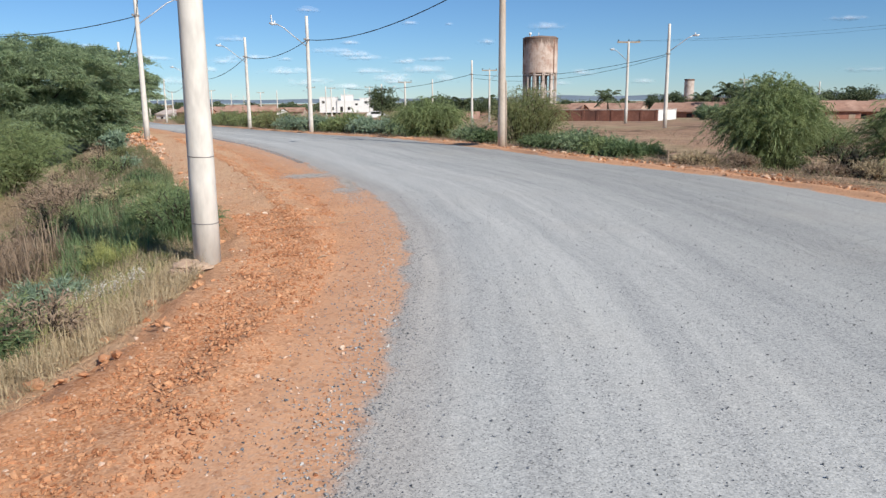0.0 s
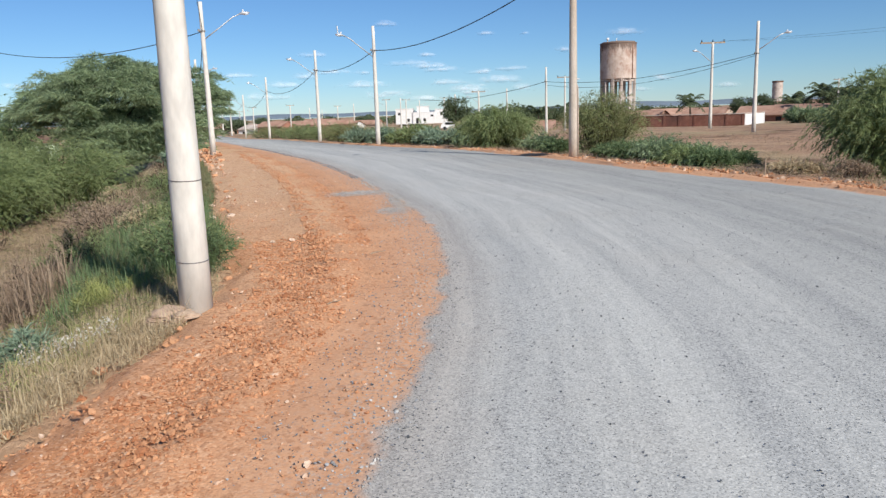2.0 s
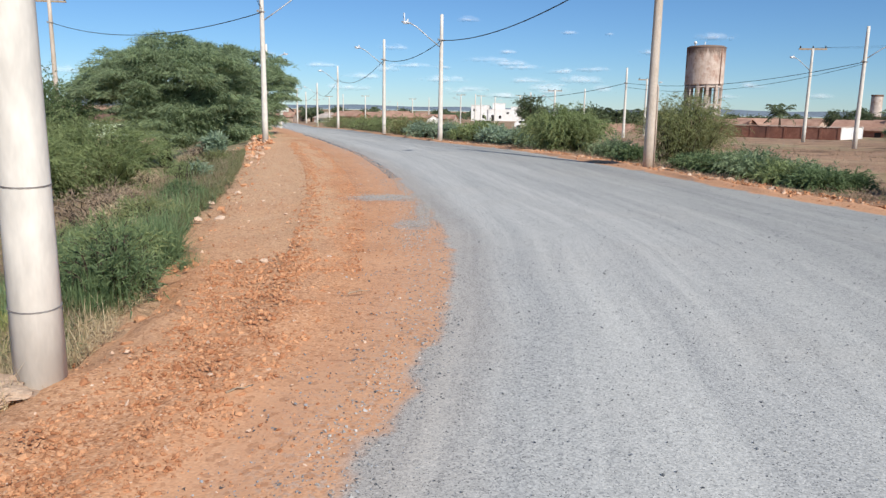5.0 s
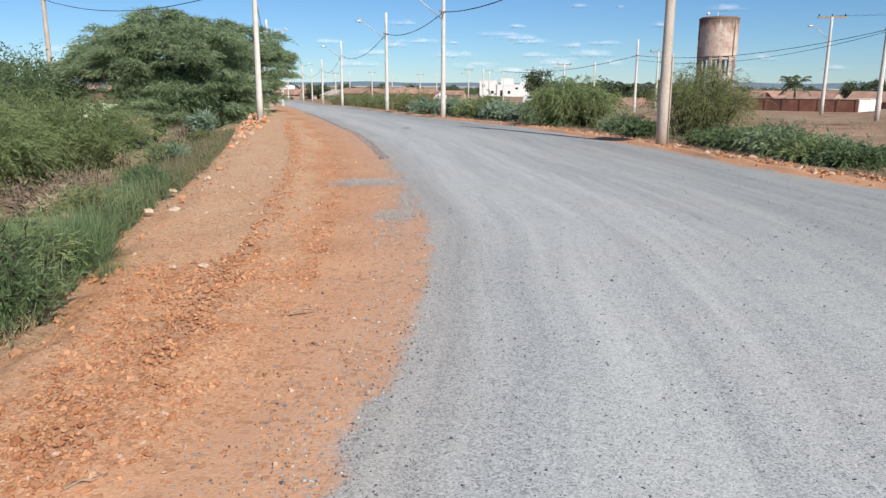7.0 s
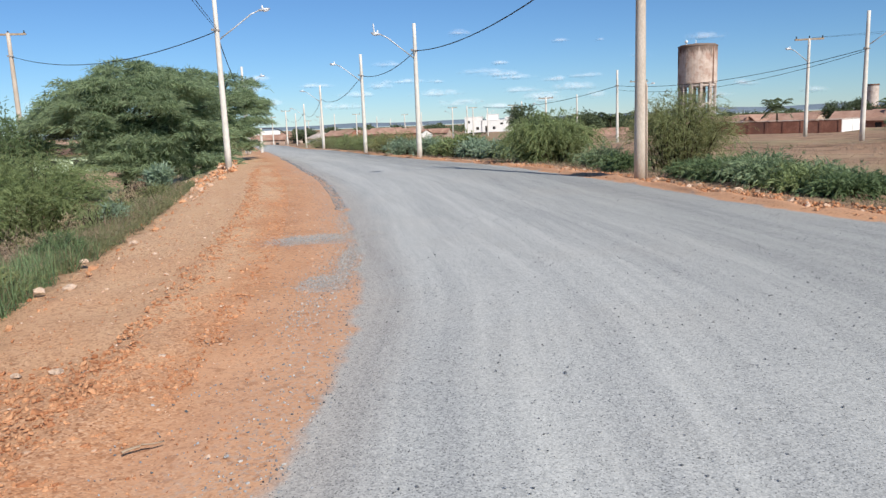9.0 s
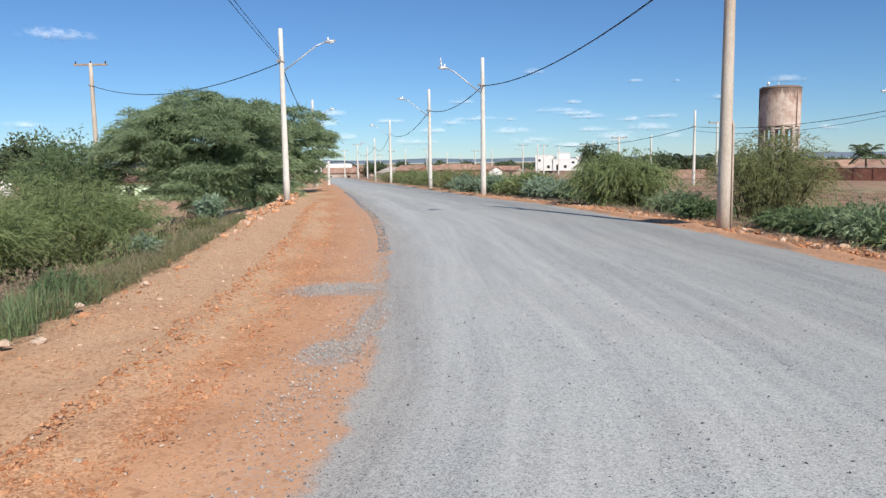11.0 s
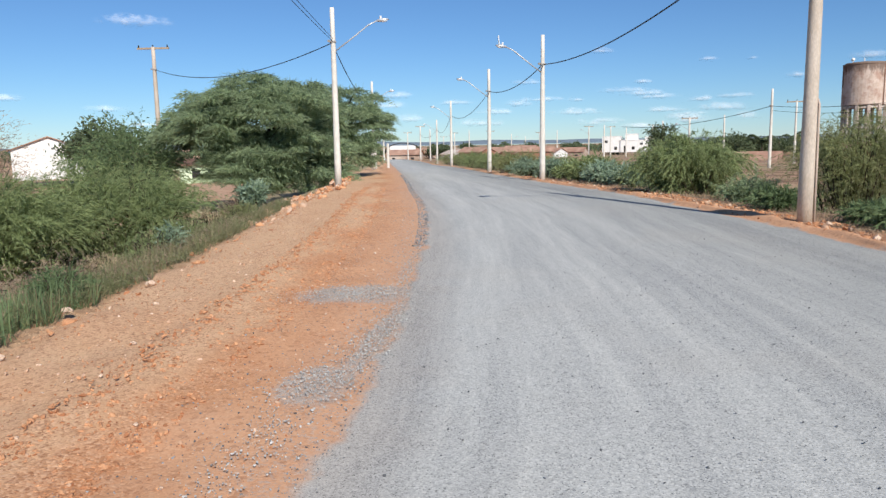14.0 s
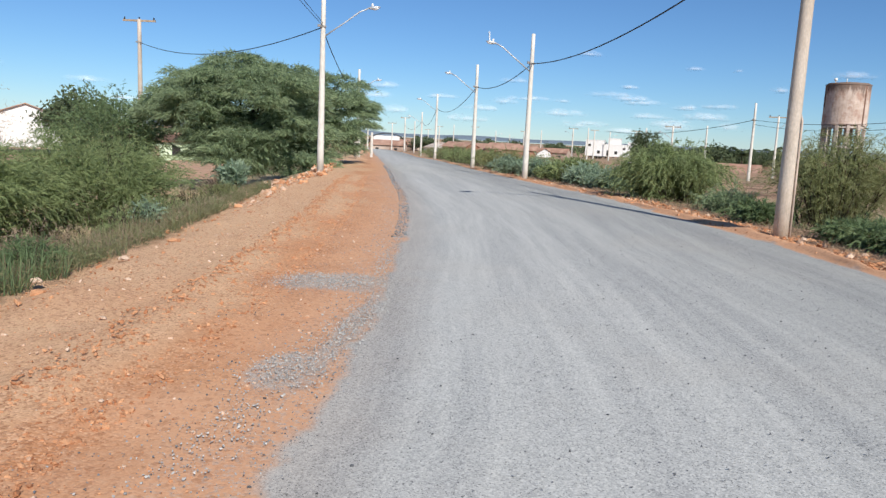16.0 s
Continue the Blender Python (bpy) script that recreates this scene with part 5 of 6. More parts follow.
for i, (az, d, w, h) in enumerate(((-10.4, 118, 5.4, 6.2), (-8.0, 130, 6, 4), (-5.8, 150, 8, 5), (-4.5, 160, 7, 4.4), (-1.5, 150, 6, 4.6), (3.8, 165, 6, 4), (5.2, 180, 7, 4), (8.2, 190, 6, 4.2), (10.3, 150, 5, 5.2), (11.6, 152, 5.5, 5.4), (12.6, 170, 5, 4.6), (14.0, 160, 5.5, 5.4), (15.9, 158, 6.5, 6.8), (17.6, 120, 6, 5), (19.6, 150, 8, 6.6), (21.8, 160, 7, 5.4), (23.6, 150, 7, 6), (26.5, 160, 8, 5.6), (28.5, 150, 8, 5.8), (31.0, 150, 10, 6), (34.0, 160, 10, 6), (37.0, 150, 9, 6), (0.4, 175, 7, 3.6), (-20, 240, 9, 5), (-23, 260, 8, 5), (-27, 230, 8, 5), (-17.5, 280, 9, 5), (-14, 300, 12, 6), (-25.0, 300, 9, 6), (-34.5, 190, 8, 6), (-36.5, 170, 8, 6), (-48.3, 90, 8, 6.5), (-6.8, 170, 7, 5), (-3.0, 165, 6, 4.6))):
    a = radians(az)
    far_tree((d * math.sin(a), d * math.cos(a)), w, h, 300 + i)
for i, (az, d, w, h) in enumerate(((6.75, 150, 5.2, 5.5), (15.3, 135, 5.5, 6.4), (17.2, 132, 6, 6.6), (-2.2, 170, 5, 5), (13.3, 150, 4.5, 5.2), (23.2, 160, 5, 6), (-4.2, 150, 4.5, 4.6))):
    a = radians(az)
    far_tree((d * math.sin(a), d * math.cos(a)), w, h, 350 + i, palm=True, label="palm tree among the far roofs")
for i, (az, d, h) in enumerate(((-30.4, 150, 6.5), (-29.0, 190, 7), (-27.2, 170, 7), (-25.6, 200, 7), (-24.6, 215, 8), (-22.9, 190, 7), (-21.5, 220, 7), (-19.4, 210, 7), (-18.2, 230, 8), (-15.7, 170, 7), (-14.6, 165, 7), (-14.2, 175, 7), (-13.2, 200, 7.5), (-11.3, 170, 7), (-10.4, 120, 6), (-8.6, 110, 6), (-6.5, 130, 7), (-26.6, 240, 7), (-20.6, 260, 7), (16.2, 150, 7), (21.0, 170, 7), (27.0, 170, 7), (29.8, 160, 7))):
    a = radians(az)
    utility_pole((d * math.sin(a), d * math.cos(a)), h, 0.17, 0.11, "pale concrete utility pole in the town", z=float(fall(d)) - 0.3, crossarm=(h - 0.1, 2.0, 20 * (i % 3)) if i % 2 else None, lamp=None if i % 3 else (h - 1.6, 40 + 130 * (i % 2), 1.5, 0.8), group="town poles")

for az, d in ((14.4, 112), (15.2, 111), (15.9, 112)):
    a = radians(az)
    bush("banana_plant", (d * math.sin(a), 6 + d * math.cos(a)), 1.1, 1.1, 1.7, "broad-leaved green plant clump before the houses", M_LEAF_TREE, int(az * 10), 40, 900, 0.9, 0.1, droop=0.4, category="plant", hang=0.3)

tr = np.random.RandomState(31)
n = 52000
ta = np.radians(tr.uniform(-62, 46, n))
td = tr.uniform(420, 620, n)
crest = 2.6 + 1.6 * np.sin(ta * 61) + 1.3 * np.sin(ta * 143 + 1) + 0.9 * np.sin(ta * 331)
tp = np.column_stack([td * np.sin(ta), td * np.cos(ta), fall(td) + np.maximum(crest, 0.8) * tr.uniform(0, 1, n) ** 0.7])
link("far_woods", *leaves(tr, tp, tr.normal(size=(n, 3)), 1.5, 0.55), M_LEAF_FAR, label="dark band of far trees along the horizon", category="trees", kind="stuff")

hill = []
for i in range(121):
    a = radians(-80 + i * 160 / 120)
    hill.append((a, 9 + 6 * math.sin(a * 7) + 4 * math.sin(a * 17 + 1) + 4 * math.sin(a * 41)))
hv = [(3900 * math.sin(a), 3900 * math.cos(a), -12) for a, h in hill] + [(4000 * math.sin(a), 4000 * math.cos(a), max(6, h)) for a, h in hill] + [(4250 * math.sin(a), 4250 * math.cos(a), -12) for a, h in hill]
hf = [(k * 121 + i, k * 121 + i + 1, (k + 1) * 121 + i + 1, (k + 1) * 121 + i) for k in range(2) for i in range(120)]
link("backdrop", hv, hf, M_HILL, label="low hazy blue ridge on the horizon", category="hills", kind="structure", smooth=True)


# ---- ground cover ----
scatter_leaves("grass", 26000, slope_places(0.5, 9.0, 0.0, 1.6, -0.1, 1.2), 0.07, 0.05, 0.0028, M_STRAW, "dry straw-coloured grass on the embankment edge", 1, 0.8)
scatter_leaves("grass", 60000, slope_places(6.8, 26.0, 0.05, 2.4, -0.05, 1.2), 0.3, 0.1, 0.0045, M_GRASS, "green grass on the embankment slope", 2, 0.7)
scatter_leaves("grass", 60000, slope_places(-1.0, 9.0, 0.7, 5.5, 0.0), 0.16, 0.06, 0.004, M_GRASS, "green grass on the embankment slope", 3, 1.0)
scatter_leaves("grass", 45000, slope_places(7.0, 28.0, 0.3, 3.2, -0.2), 0.22, 0.12, 0.004, M_DRY, "dry brown grass on the embankment slope", 14, 0.8)
scatter_leaves("grass", 60000, slope_places(7.0, 32.0, 1.4, 8.0, -0.5), 0.22, 0.13, 0.005, M_DRY, "dry brown grass and twigs below the embankment", 4, 0.6)
scatter_leaves("grass", 40000, slope_places(-1.0, 9.0, 0.6, 6.0, -0.3), 0.12, 0.08, 0.0035, M_DRY, "dry brown grass and twigs below the embankment", 5, 0.7)
scatter_leaves("grass", 60000, slope_places(-1.0, 10.0, 0.5, 5.0, -0.3), 0.2, 0.09, 0.003, M_YELLOW, "thin yellow-green grass on the slope", 15, 1.2)
scatter_leaves("grass", 22000, slope_places(2.0, 9.0, 0.0, 1.1, -0.4), 0.16, 0.09, 0.0022, M_STRAW, "dry straw-coloured grass at the shoulder's edge", 16, 1.2)
scatter_leaves("grass", 9000, round_places(-4.95, 7.8, 0.4), 0.42, 0.08, 0.003, M_YELLOW, "tuft of yellow-green grass on the slope", 6, 1.0)
scatter_leaves("grass", 4200, round_places(-4.35, 8.1, 0.4), 0.26, 0.06, 0.004, M_GRASS, "tuft of green grass beside the pole", 7, 0.8)
scatter_leaves("grass", 6000, round_places(-5.6, 9.6, 0.7), 0.3, 0.06, 0.004, M_GRASS, "tuft of tall green grass on the slope", 8, 0.8)
scatter_blades("grass", 420, round_places(-4.3, 9.55, 0.16), 0.28, 0.0028, M_LUSH, "small green tuft on the earth shoulder", 9, 0.4)
scatter_blades("grass", 90, round_places(-4.75, 9.85, 0.25), 0.18, 0.0025, M_STRAW, "small dry tuft on the earth shoulder", 10, 0.5)

scatter_blades("grass", 9000, slope_places(8.2, 14.2, 0.0, 1.9, 0.0), 0.42, 0.005, M_LUSH, "tall lush green grass along the shoulder's edge", 21, 0.9)
scatter_blades("grass", 5200, round_places(-5.2, 9.6, 0.55), 0.5, 0.005, M_LUSH, "dense clump of tall green grass", 22, 0.8)
scatter_blades("grass", 2600, round_places(-4.3, 8.3, 0.32), 0.42, 0.005, M_LUSH, "green grass clump beside the concrete pole", 23, 0.55)
scatter_blades("grass", 8000, slope_places(13.0, 26.0, 0.05, 2.8, 0.0), 0.34, 0.005, M_GRASS, "olive grass along the shoulder's edge", 24, 0.9)
scatter_blades("grass", 9000, slope_places(12.0, 26.0, 0.3, 3.6, 0.0), 0.32, 0.0045, M_DRY, "dry brown grass along the slope", 29, 1.0)
scatter_blades("grass", 5200, slope_places(2.0, 8.6, 0.02, 1.3, -0.3), 0.26, 0.0028, M_STRAW, "dry pale grass along the shoulder's edge", 25, 0.9)
scatter_blades("grass", 900, round_places(-7.5, 9.0, 0.9), 0.8, 0.006, M_DRY, "heap of long dry brown stalks on the slope", 26, 1.6)
scatter_blades("grass", 1400, slope_places(10.0, 24.0, 1.8, 5.0, -0.6), 0.7, 0.005, M_DRY, "dry brown stalks below the embankment", 27, 1.4)
scatter_leaves("flowers", 1900, round_places(-4.05, 5.95, 0.42), 0.24, 0.022, 0.009, M_FLOWER, "dry whitish flower heads among the grass", 28, 0.4)


RIGHT_C = spline(RIGHT, 0.5)


def verge_places(y0, y1, d0, d1, patch):
    def region(r, n):
        yy = r.uniform(y0, y1, n)
        p = np.stack([np.interp(yy, RIGHT_C[:, 1], RIGHT_C[:, 0]), yy], 1)
        g = np.stack([np.interp(yy + 0.5, RIGHT_C[:, 1], RIGHT_C[:, 0]), yy + 0.5], 1) - p
        g /= np.linalg.norm(g, axis=1)[:, None]
        p = p + np.column_stack([g[:, 1], -g[:, 0]]) * r.uniform(d0, d1, n)[:, None]
        keep = wave(p[:, 0] * 0.9, p[:, 1] * 1.2) + 0.5 * wave(p[:, 0] * 2.7, p[:, 1] * 2.2) > patch - r.uniform(0, 0.5, n)
        return p[keep]
    return region


scatter_leaves("grass", 30000, verge_places(12, 42, 0.9, 5.0, 0.1), 0.12, 0.09, 0.005, M_DRY, "dry grass along the verge", 11, 0.7)
scatter_leaves("grass", 11000, verge_places(11, 42, 0.3, 1.4, 0.0), 0.09, 0.07, 0.003, M_DRY, "thin dry grass on the berm", 30, 0.8)
scatter_leaves("grass", 16000, verge_places(12, 45, 1.0, 7.0, 0.1), 0.16, 0.08, 0.007, M_GRASS, "green weeds along the verge", 12, 0.8)
scatter_leaves("grass", 20000, verge_places(14, 70, 3.0, 26.0, 0.2), 0.16, 0.16, 0.01, M_DRY, "dry brown weeds in the field", 13, 0.6)

for i, (x, y, r, h, m, lab) in enumerate((
        (-3.75, 3.75, 0.36, 0.42, M_LEAF_VIVID, "small leafy green weed at the shoulder's edge"),
        (-4.6, 5.9, 0.4, 0.4, M_LEAF_TEAL, "pale flowering weed on the slope"),
        (-5.0, 5.2, 0.45, 0.45, M_DRY, "dry brown weed on the slope"),
        (-7.6, 8.2, 0.7, 0.5, M_DRY, "heap of dry brown stalks on the slope"),
        (-8.6, 10.4, 0.9, 0.6, M_DRY, "heap of dry brown stalks on the slope"),
        (-8.9, 13.4, 0.9, 0.6, M_DRY, "dry brown weed bush on the slope"),
        (-10.6, 15.2, 1.0, 0.8, M_DRY, "dry brown weed bush on the slope"),
        (-11.9, 17.2, 0.9, 0.8, M_DRY, "dry brown weed bush on the slope"),
        (-7.9, 14.2, 0.35, 0.4, M_LEAF_VIVID, "light green weed at the shoulder's edge"),
        (-13.2, 22.9, 0.5, 0.45, M_LEAF_OLIVE, "olive weed on the slope"),
        (-15.9, 25.6, 0.5, 0.45, M_DRY, "dry brown weed on the slope"),
        (-4.25, 8.35, 0.42, 0.62, M_LEAF_VIVID, "lush green weed clump beside the pole"),
        (-4.75, 8.9, 0.45, 0.66, M_LEAF_BUSH, "lush green weed clump on the slope"),
        (-6.6, 11.8, 0.45, 0.4, M_LEAF_OLIVE, "olive weed on the slope"))):
    bush("weed", (x, y), r, r, h, lab, m, 400 + i, 50, 3400, 0.08, 0.0065, droop=0.3, category="weed", hang=0.3)


wr = np.random.RandomState(55)
for i, (x, y) in enumerate(np.vstack([slope_places(3.0, 26.0, 0.5, 3.5, -0.3)(wr, 34), slope_places(9.0, 30.0, 2.5, 7.5, -0.3)(wr, 22)])):
    q = wr.randint(0, 4)
    size = wr.uniform(0.22, 0.5)
    bush("weed", (float(x), float(y)), size, size, size * wr.uniform(0.9, 1.5), ("olive weed on the embankment slope", "dry brown weed on the embankment slope", "green weed on the embankment slope", "pale straw-coloured weed on the slope")[q], (M_LEAF_OLIVE, M_DRY, M_LEAF_BUSH, M_STRAW)[q], 500 + i, 34, 1900, 0.06, 0.007, droop=0.3, category="weed", hang=0.3)


# ---- clods, stones and spilled chips ----
def pebbles(name, at, size, material, label, seed, flat=0.85):
    """Many angular lumps in one mesh."""
    r = np.random.RandomState(seed)
    bm = bmesh.new()
    bmesh.ops.create_icosphere(bm, subdivisions=1, radius=1)
    base = np.array([v.co for v in bm.verts])
    tri = np.array([[v.index for v in f.verts] for f in bm.faces])
    bm.free()
    n = len(at)
    v = base[None] * (1 + r.uniform(-0.4, 0.4, (n, len(base), 1))) * size[:, None, None] * np.column_stack([r.uniform(0.7, 1.4, n), r.uniform(0.6, 1.2, n), r.uniform(0.5, 1.0, n) * flat])[:, None, :]
    for i, j, tilt in ((1, 2, 0.7), (0, 2, 0.7), (0, 1, 3.14)):
        a = r.uniform(-tilt, tilt, n)
        ca, sa = np.cos(a)[:, None], np.sin(a)[:, None]
        p, q = v[..., i].copy(), v[..., j].copy()
        v[..., i], v[..., j] = p * ca - q * sa, p * sa + q * ca
    v = v + at[:, None, :]
    f = tri[None] + (np.arange(n) * len(base))[:, None, None]
    return link(name, v.reshape(-1, 3), f.reshape(-1, 3), material, label=label, category="stones", kind="stuff")


LEFT_C = spline(LEFT, 0.5)


def shoulder_places(r, n, y0, y1, f0, f1, power=1.0):
    """Places between the road's edge (0) and the shoulder's outer edge (1)."""
    yy = y0 + (y1 - y0) * r.uniform(0, 1, n) ** power
    k = r.uniform(f0, f1, n)
    lx, ox = np.interp(yy, LEFT_C[:, 1], LEFT_C[:, 0]), np.interp(yy - 1.5 * k, OUT_C[:, 1], OUT_C[:, 0])
    p = np.column_stack([lx * (1 - k) + ox * k, yy - 1.5 * k])
    return np.column_stack([p, fall(np.hypot(p[:, 0], p[:, 1])) + clods(p, np.clip(1 - k, 0, 1)) + 0.004])


def lumps(r, n, lo, hi):
    return lo + (hi - lo) * r.uniform(0, 1, n) ** 3


r = np.random.RandomState(9)
p = shoulder_places(r, 13000, 0.5, 36.0, 0.05, 1.0, 1.7)
pebbles("clods", p, lumps(r, len(p), 0.003, 0.013), M_CLOD, "loose orange earth clods on the shoulder", 1)
p = np.vstack([shoulder_places(r, 13000, 0.5, 11.0, 0.34, 0.8, 1.0), shoulder_places(r, 12000, 10.0, 34.0, 0.26, 0.52, 1.3)])
pebbles("clods", p, lumps(r, len(p), 0.004, 0.021), M_CLOD, "windrow of loose orange clods along the shoulder", 2)
p = np.vstack([shoulder_places(r, 450, 0.5, 11.0, 0.36, 0.9, 1.0), shoulder_places(r, 450, 10.0, 32.0, 0.26, 0.55, 1.2)])
pebbles("clods", p, lumps(r, len(p), 0.01, 0.034), M_CLOD, "larger orange clods along the shoulder", 12)
p = shoulder_places(r, 1800, 1.0, 30.0, 0.1, 0.9, 1.3)
pebbles("pale_stones", p, lumps(r, len(p), 0.005, 0.021), M_STONE, "small pale stones on the earth shoulder", 3)
p = shoulder_places(r, 5200, 1.0, 36.0, 0.05, 0.34, 1.5)
pebbles("dark_chips", p, lumps(r, len(p), 0.003, 0.009), M_DARKCHIP, "dark and grey chips strewn over the packed earth", 13)
p = shoulder_places(r, 7000, 0.5, 22.0, -0.14, 0.03, 1.4)
pebbles("dark_chips", p, lumps(r, len(p), 0.003, 0.009), M_DARKCHIP, "loose dark chips inside the road's edge", 17)
p = shoulder_places(r, 2800, 1.0, 36.0, -0.02, 0.12, 1.5)
pebbles("stone_chips", p, lumps(r, len(p), 0.004, 0.011), M_CHIP, "loose grey stone chips along the road edge", 4)
p = shoulder_places(r, 3600, 19.0, 48.0, -0.015, 0.035, 1.1)
pebbles("dark_chips", p, lumps(r, len(p), 0.005, 0.02), M_DARKCHIP, "heaped dark chips along the stone layer's edge", 15)
p = shoulder_places(r, 420, 0.0, 40.0, 0.8, 1.1, 1.3)
pebbles("clods", p, lumps(r, len(p), 0.008, 0.05), M_CLOD, "clods of earth along the shoulder's outer edge", 5)
for n, y0, material, seed in ((320, 27.0, M_CLOD, 6), (260, 22.0, M_STONE, 16)):
    p = shoulder_places(r, n, y0, 46.0, 0.78, 1.2)
    p[:, 2] += r.uniform(-0.02, 0.3, n) * np.exp(-((p[:, 1] - 37) / 5) ** 2) * np.clip(1.2 - np.abs(r.normal(0, 0.5, n)), 0, 1)
    pebbles("rubble", p, lumps(r, n, 0.015, 0.13), material, "rubble of pinkish earth clods near the lamp pole", seed)
for cx, cy, ax, ay, ang, n in ((-4.6, 15.45, 0.7, 0.48, 40.0, 2600), (-3.14, 12.8, 0.42, 0.3, 100.0, 800), (-3.42, 14.05, 1.6, 0.22, 110.0, 2000), (-2.75, 11.7, 0.9, 0.22, 110.0, 500), (-4.85, 17.0, 1.8, 0.15, 116.0, 900)):
    q = r.normal(0, 0.5, (n, 2)) * np.array([ax, ay])
    c, s = math.cos(radians(ang)), math.sin(radians(ang))
    p = np.column_stack([cx + q[:, 0] * c - q[:, 1] * s, cy + q[:, 0] * s + q[:, 1] * c, np.full(n, 0.022)])
    pebbles("stone_chips", p, lumps(r, n, 0.003, 0.0085), M_CHIP, "grey stone chips spilled on the earth", 20 + n)
pv = verge_places(9, 45, 0.1, 1.0, -2)(r, 5200)
p = np.column_stack([pv, fall(np.hypot(pv[:, 0], pv[:, 1])) + bank(pv[:, 1]) + 0.03])
pebbles("clods", p, lumps(r, len(p), 0.006, 0.05), M_CLOD, "orange clods along the berm", 7)
pv = verge_places(9, 40, 0.25, 0.9, -2)(r, 200)
p = np.column_stack([pv, fall(np.hypot(pv[:, 0], pv[:, 1])) + bank(pv[:, 1]) + 0.04])
pebbles("pale_stones", p, lumps(r, len(p), 0.02, 0.09), M_STONE, "pale pinkish stones along the berm", 14)
px = r.uniform(0, 1, (17000, 2)) ** np.array([1.0, 1.6]) * np.array([9.5, 26.0]) + np.array([-2.8, 0.5])
keep = (side(LEFT, px) < -0.3) & (side(RIGHT, px) > 0.3)
px = px[keep]
wid = -side(LEFT, px)
tot = wid + side(RIGHT, px)
kk = wid / tot
p = np.column_stack([px, kk * bank(px[:, 1]) + 0.2 * kk * (1 - kk) + 0.004])
pebbles("stone_chips", p, lumps(r, len(p), 0.0025, 0.008), M_DARKCHIP, "dark loose stone chips on the road", 8)

STONES = [stone_mesh("stone", k, M_STONE, (1, 0.8, 0.55)) for k in range(4)] + [stone_mesh("stone", 10 + k, M_CLOD, (1, 0.8, 0.6)) for k in range(4)]


def stone(x, y, size, kind_, turn, label, z=None, group="loose stones"):
    ob = new("stone", STONES[kind_])
    size *= 0.55 if kind_ < 4 else 0.5
    ob.matrix_basis = pose(x, y, ((0.005 if kind_ < 4 else -0.05) if z is None else z) + size * 0.1, 0, 0, turn) @ Matrix.Scale(size, 4)
    return tagged(ob, label, "stone", group)


PALE, CLOD = "pale pinkish stone on the earth shoulder", "large orange clod on the shoulder's edge"
for x, y, s, k, t in ((-3.72, 9.92, 0.085, 0, 20), (-3.5, 9.94, 0.075, 1, 70), (-3.95, 9.8, 0.06, 2, 10), (-3.2, 10.35, 0.07, 3, 40), (-6.05, 12.05, 0.11, 1, 30), (-5.8, 12.2, 0.13, 0, 170), (-3.05, 9.2, 0.05, 2, 0), (-1.95, 3.95, 0.04, 1, 0), (-4.7, 8.95, 0.09, 3, 15), (-6.9, 13.6, 0.1, 2, 44), (-7.3, 15.0, 0.11, 0, 80), (-6.3, 14.2, 0.06, 1, 60), (-5.2, 13.0, 0.05, 2, 20)):
    stone(x, y, s, k, t, PALE)
for x, y, s, k, t in ((-2.85, 6.75, 0.13, 4, 30), (-2.95, 5.75, 0.14, 5, 80), (-2.85, 5.95, 0.09, 6, 10), (-3.1, 5.1, 0.1, 7, 50), (-2.9, 3.2, 0.13, 4, 0), (-2.95, 4.1, 0.08, 5, 10), (-3.1, 6.1, 0.07, 6, 0), (-3.6, 7.9, 0.1, 7, 30), (-8.2, 16.6, 0.13, 4, 60), (-10.8, 20.9, 0.18, 5, 20), (-13.1, 24.9, 0.22, 6, 80), (-16.1, 29.9, 0.2, 7, 40), (-17.2, 31.6, 0.2, 4, 15), (-18.7, 35.2, 0.24, 5, 70), (-20.8, 38.0, 0.25, 6, 35), (-22.9, 41.2, 0.3, 7, 10), (-24.9, 44.0, 0.3, 4, 55)):
    stone(x, y, s, k, t, CLOD)
foot = new("footing", stone_mesh("footing", 31, M_FOOT, (0.2, 0.17, 0.07), 4))
foot.matrix_basis = pose(-3.3, 6.38, -0.03, 0, 0, 25)
tagged(foot, "rough pale stone footing at the pole's base", "footing")


def twig(a, b, seed):
    """A dry crooked stick lying on the earth."""
    tr_ = np.random.RandomState(seed)
    a, b = Vector((*a, 0.03)), Vector((*b, 0.035))
    pts = [a.lerp(b, t) + Vector((tr_.normal(0, 0.012), tr_.normal(0, 0.012), 0.008 * math.sin(t * 3.1))) for t in np.linspace(0, 1, 6)]
    ob = link("twig", *tube(pts, list(np.linspace(0.008, 0.004, 6)), 6), M_WOOD, smooth=True)
    tagged(ob, "dry crooked brown stick lying on the earth shoulder", "stick", "dry sticks")


for k, (a, b) in enumerate((((-2.33, 8.91), (-2.17, 9.06)), ((-2.02, 6.69), (-1.94, 6.8)))):
    twig(a, b, 70 + k)


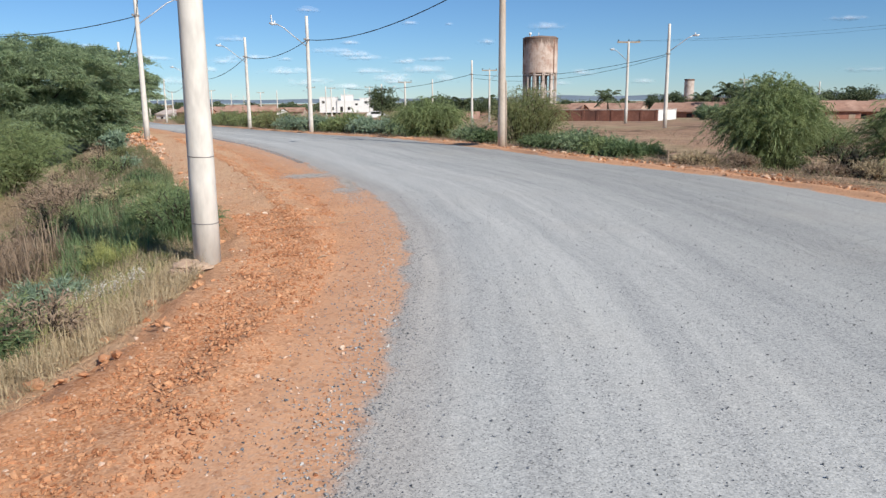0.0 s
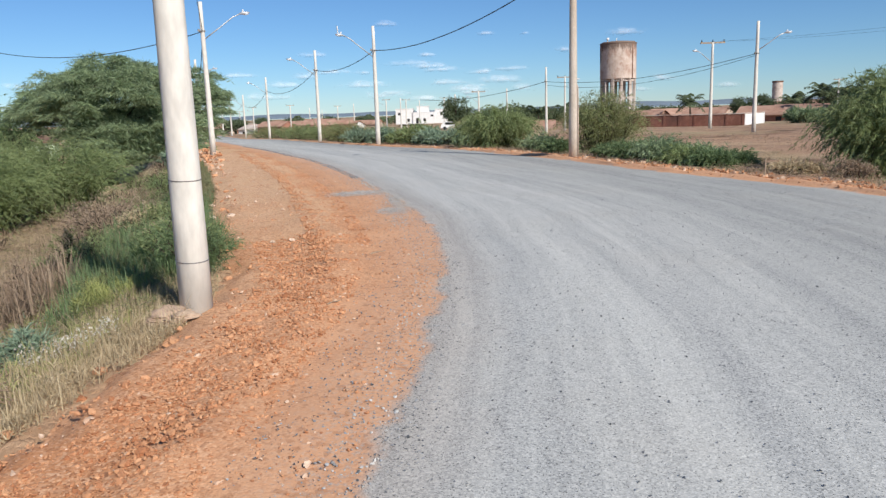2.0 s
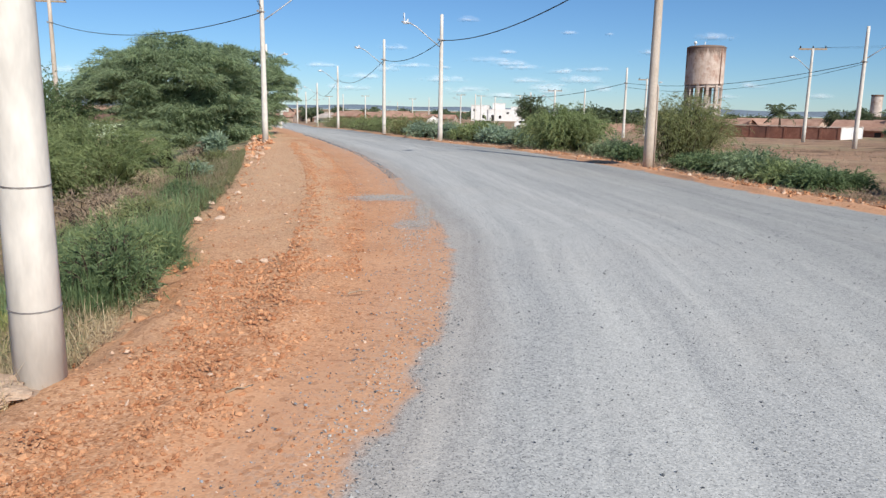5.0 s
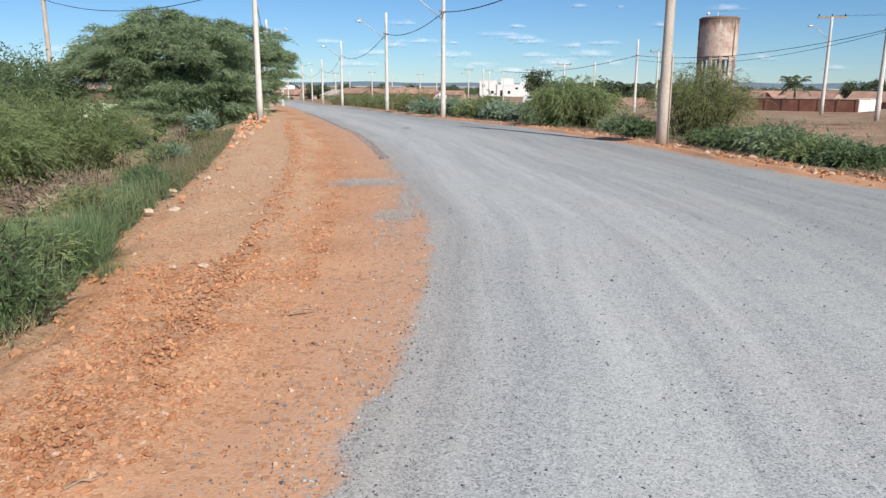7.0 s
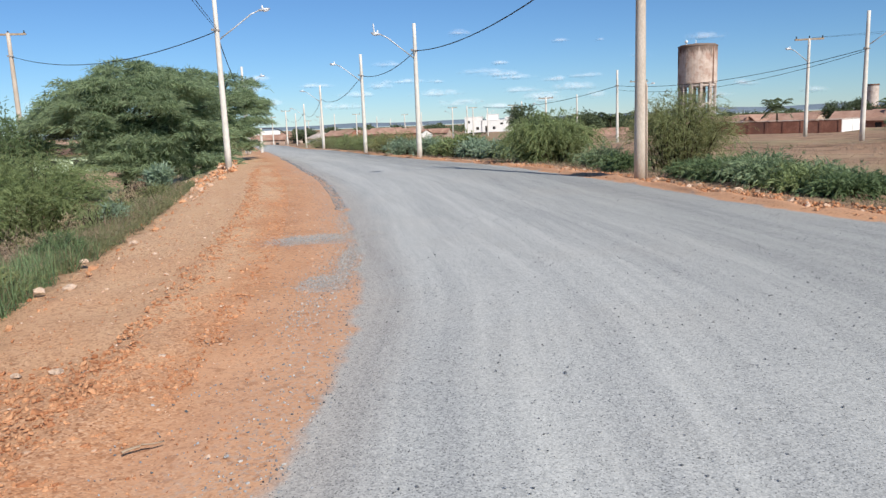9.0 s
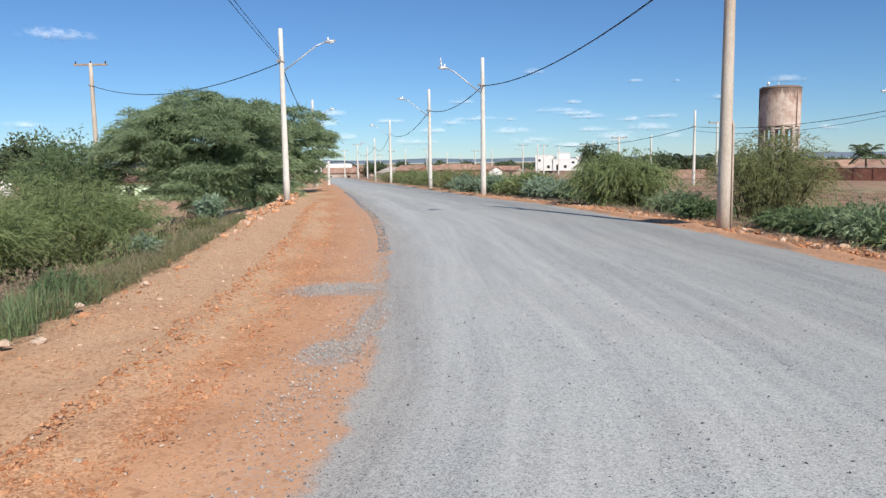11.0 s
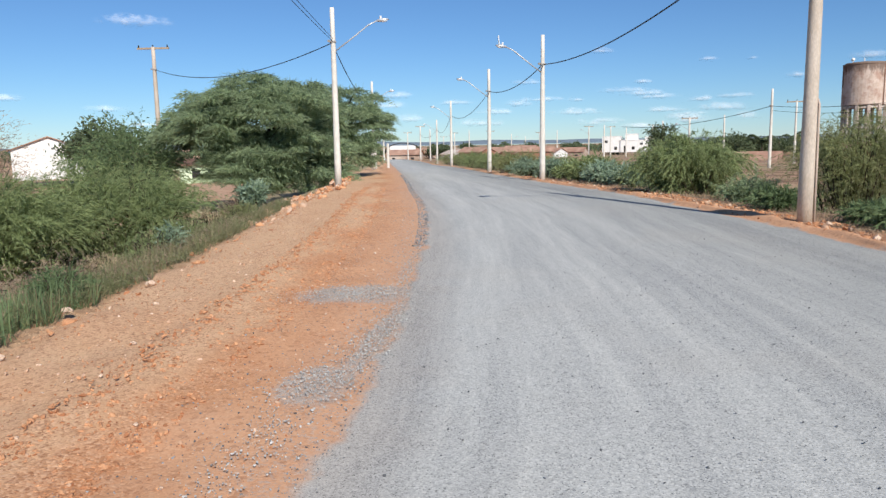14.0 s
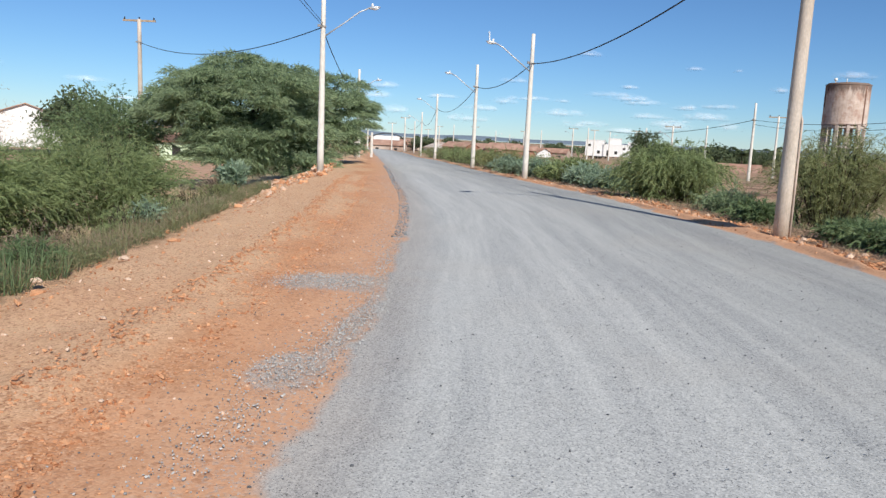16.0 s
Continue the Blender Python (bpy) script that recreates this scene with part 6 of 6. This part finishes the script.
# ---- clouds ----
def make_cloud_material():
    """Sunlit vapour that thins out to a ragged rim. UV runs from -1 to 1 across the cloud."""
    m, nt, b = mat("cloud", 1.0)
    b.inputs["Base Color"].default_value = (0.76, 0.765, 0.79, 1)
    b.inputs["Specular IOR Level"].default_value = 0
    tex = nt.nodes.new("ShaderNodeTexCoord")
    ln = nt.nodes.new("ShaderNodeVectorMath")
    ln.operation = "LENGTH"
    nt.links.new(tex.outputs["UV"], ln.inputs[0])
    info = nt.nodes.new("ShaderNodeObjectInfo")
    shift = nt.nodes.new("ShaderNodeVectorMath")
    shift.operation = "ADD"
    nt.links.new(tex.outputs["Object"], shift.inputs[0])
    nt.links.new(mathn(nt, "MULTIPLY", info.outputs["Random"], 9000.0), shift.inputs[1])
    flat = node(nt, "ShaderNodeMapping", Scale=(1, 1, 1.7))
    nt.links.new(shift.outputs[0], flat.inputs[0])
    puff = node(nt, "ShaderNodeTexNoise", Scale=0.016, Detail=7.0, Roughness=0.62)
    nt.links.new(flat.outputs[0], puff.inputs["Vector"])
    body = mathn(nt, "SUBTRACT", 1.0, ln.outputs["Value"])
    dens = mathn(nt, "ADD", body, mathn(nt, "MULTIPLY", mathn(nt, "SUBTRACT", puff.outputs["Fac"], 0.52), 2.2))
    rim = ramp01(nt, ln.outputs["Value"], 1.0, 0.6)
    nt.links.new(mathn(nt, "MULTIPLY", mathn(nt, "MULTIPLY", ramp01(nt, dens, 0.1, 1.35), rim), 0.46), b.inputs["Alpha"])
    return m


M_CLOUDY = make_cloud_material()


def cloud(az, el, wide, tall):
    d = 4200.0
    a, e = radians(az), radians(el)
    k = d * radians(1) * 0.62
    nx, nz = 13, 7
    vs, fs, uv = [], [], []
    for j in range(nz):
        for i in range(nx):
            u, v = 2 * i / (nx - 1) - 1, 2 * j / (nz - 1) - 1
            vs.append((u * wide * k, 40 * (u * u + v * v), v * tall * k * (1.0 if v > 0 else 0.6)))
            uv.append((u, v))
    for j in range(nz - 1):
        for i in range(nx - 1):
            fs.append((j * nx + i, j * nx + i + 1, (j + 1) * nx + i + 1, (j + 1) * nx + i))
    ob = link("cloud", vs, fs, M_CLOUDY, smooth=True)
    ob.data.uv_layers.new(name="UVMap").data.foreach_set("uv", np.array([uv[i] for f in fs for i in f]).ravel())
    ob.matrix_basis = pose(d * math.sin(a) * math.cos(e), d * math.cos(a) * math.cos(e), d * math.sin(e), 0, 0, -az)
    ob.visible_shadow = False
    tagged(ob, "small white fair-weather cloud low in the sky", "cloud", "clouds", "structure")


r = np.random.RandomState(21)
for az, el, w, h in ((2.2, 5.2, 3.4, 0.9), (-2.3, 4.2, 1.9, 0.7), (-8.4, 2.9, 1.7, 0.5), (-12.6, 4.2, 1.6, 0.55), (-49.5, 8.7, 5.2, 1.3), (-60.5, 11.0, 3.2, 1.6), (-58, 3.4, 3.4, 0.9), (-15.6, 6.5, 2.0, 0.7), (-8.2, 5.6, 1.6, 0.5), (-31, 3.6, 2.6, 0.8), (22.0, 5.0, 3.2, 0.6), (33.0, 7.0, 3.4, 0.7), (-5.2, 5.5, 0.9, 0.4), (27, 3.4, 2, 0.4), (-63, 9.4, 2.6, 0.7), (-21.2, 4.4, 2.4, 0.7), (-26.5, 3.0, 3.0, 0.6)):
    cloud(az, el, w, h)
for i in range(38):
    cloud(r.uniform(-52, -2) if i < 33 else r.uniform(0, 35), 0.9 + 2.8 * r.uniform(0, 1) ** 1.1, r.uniform(1.8, 4.6), r.uniform(0.45, 1.0))
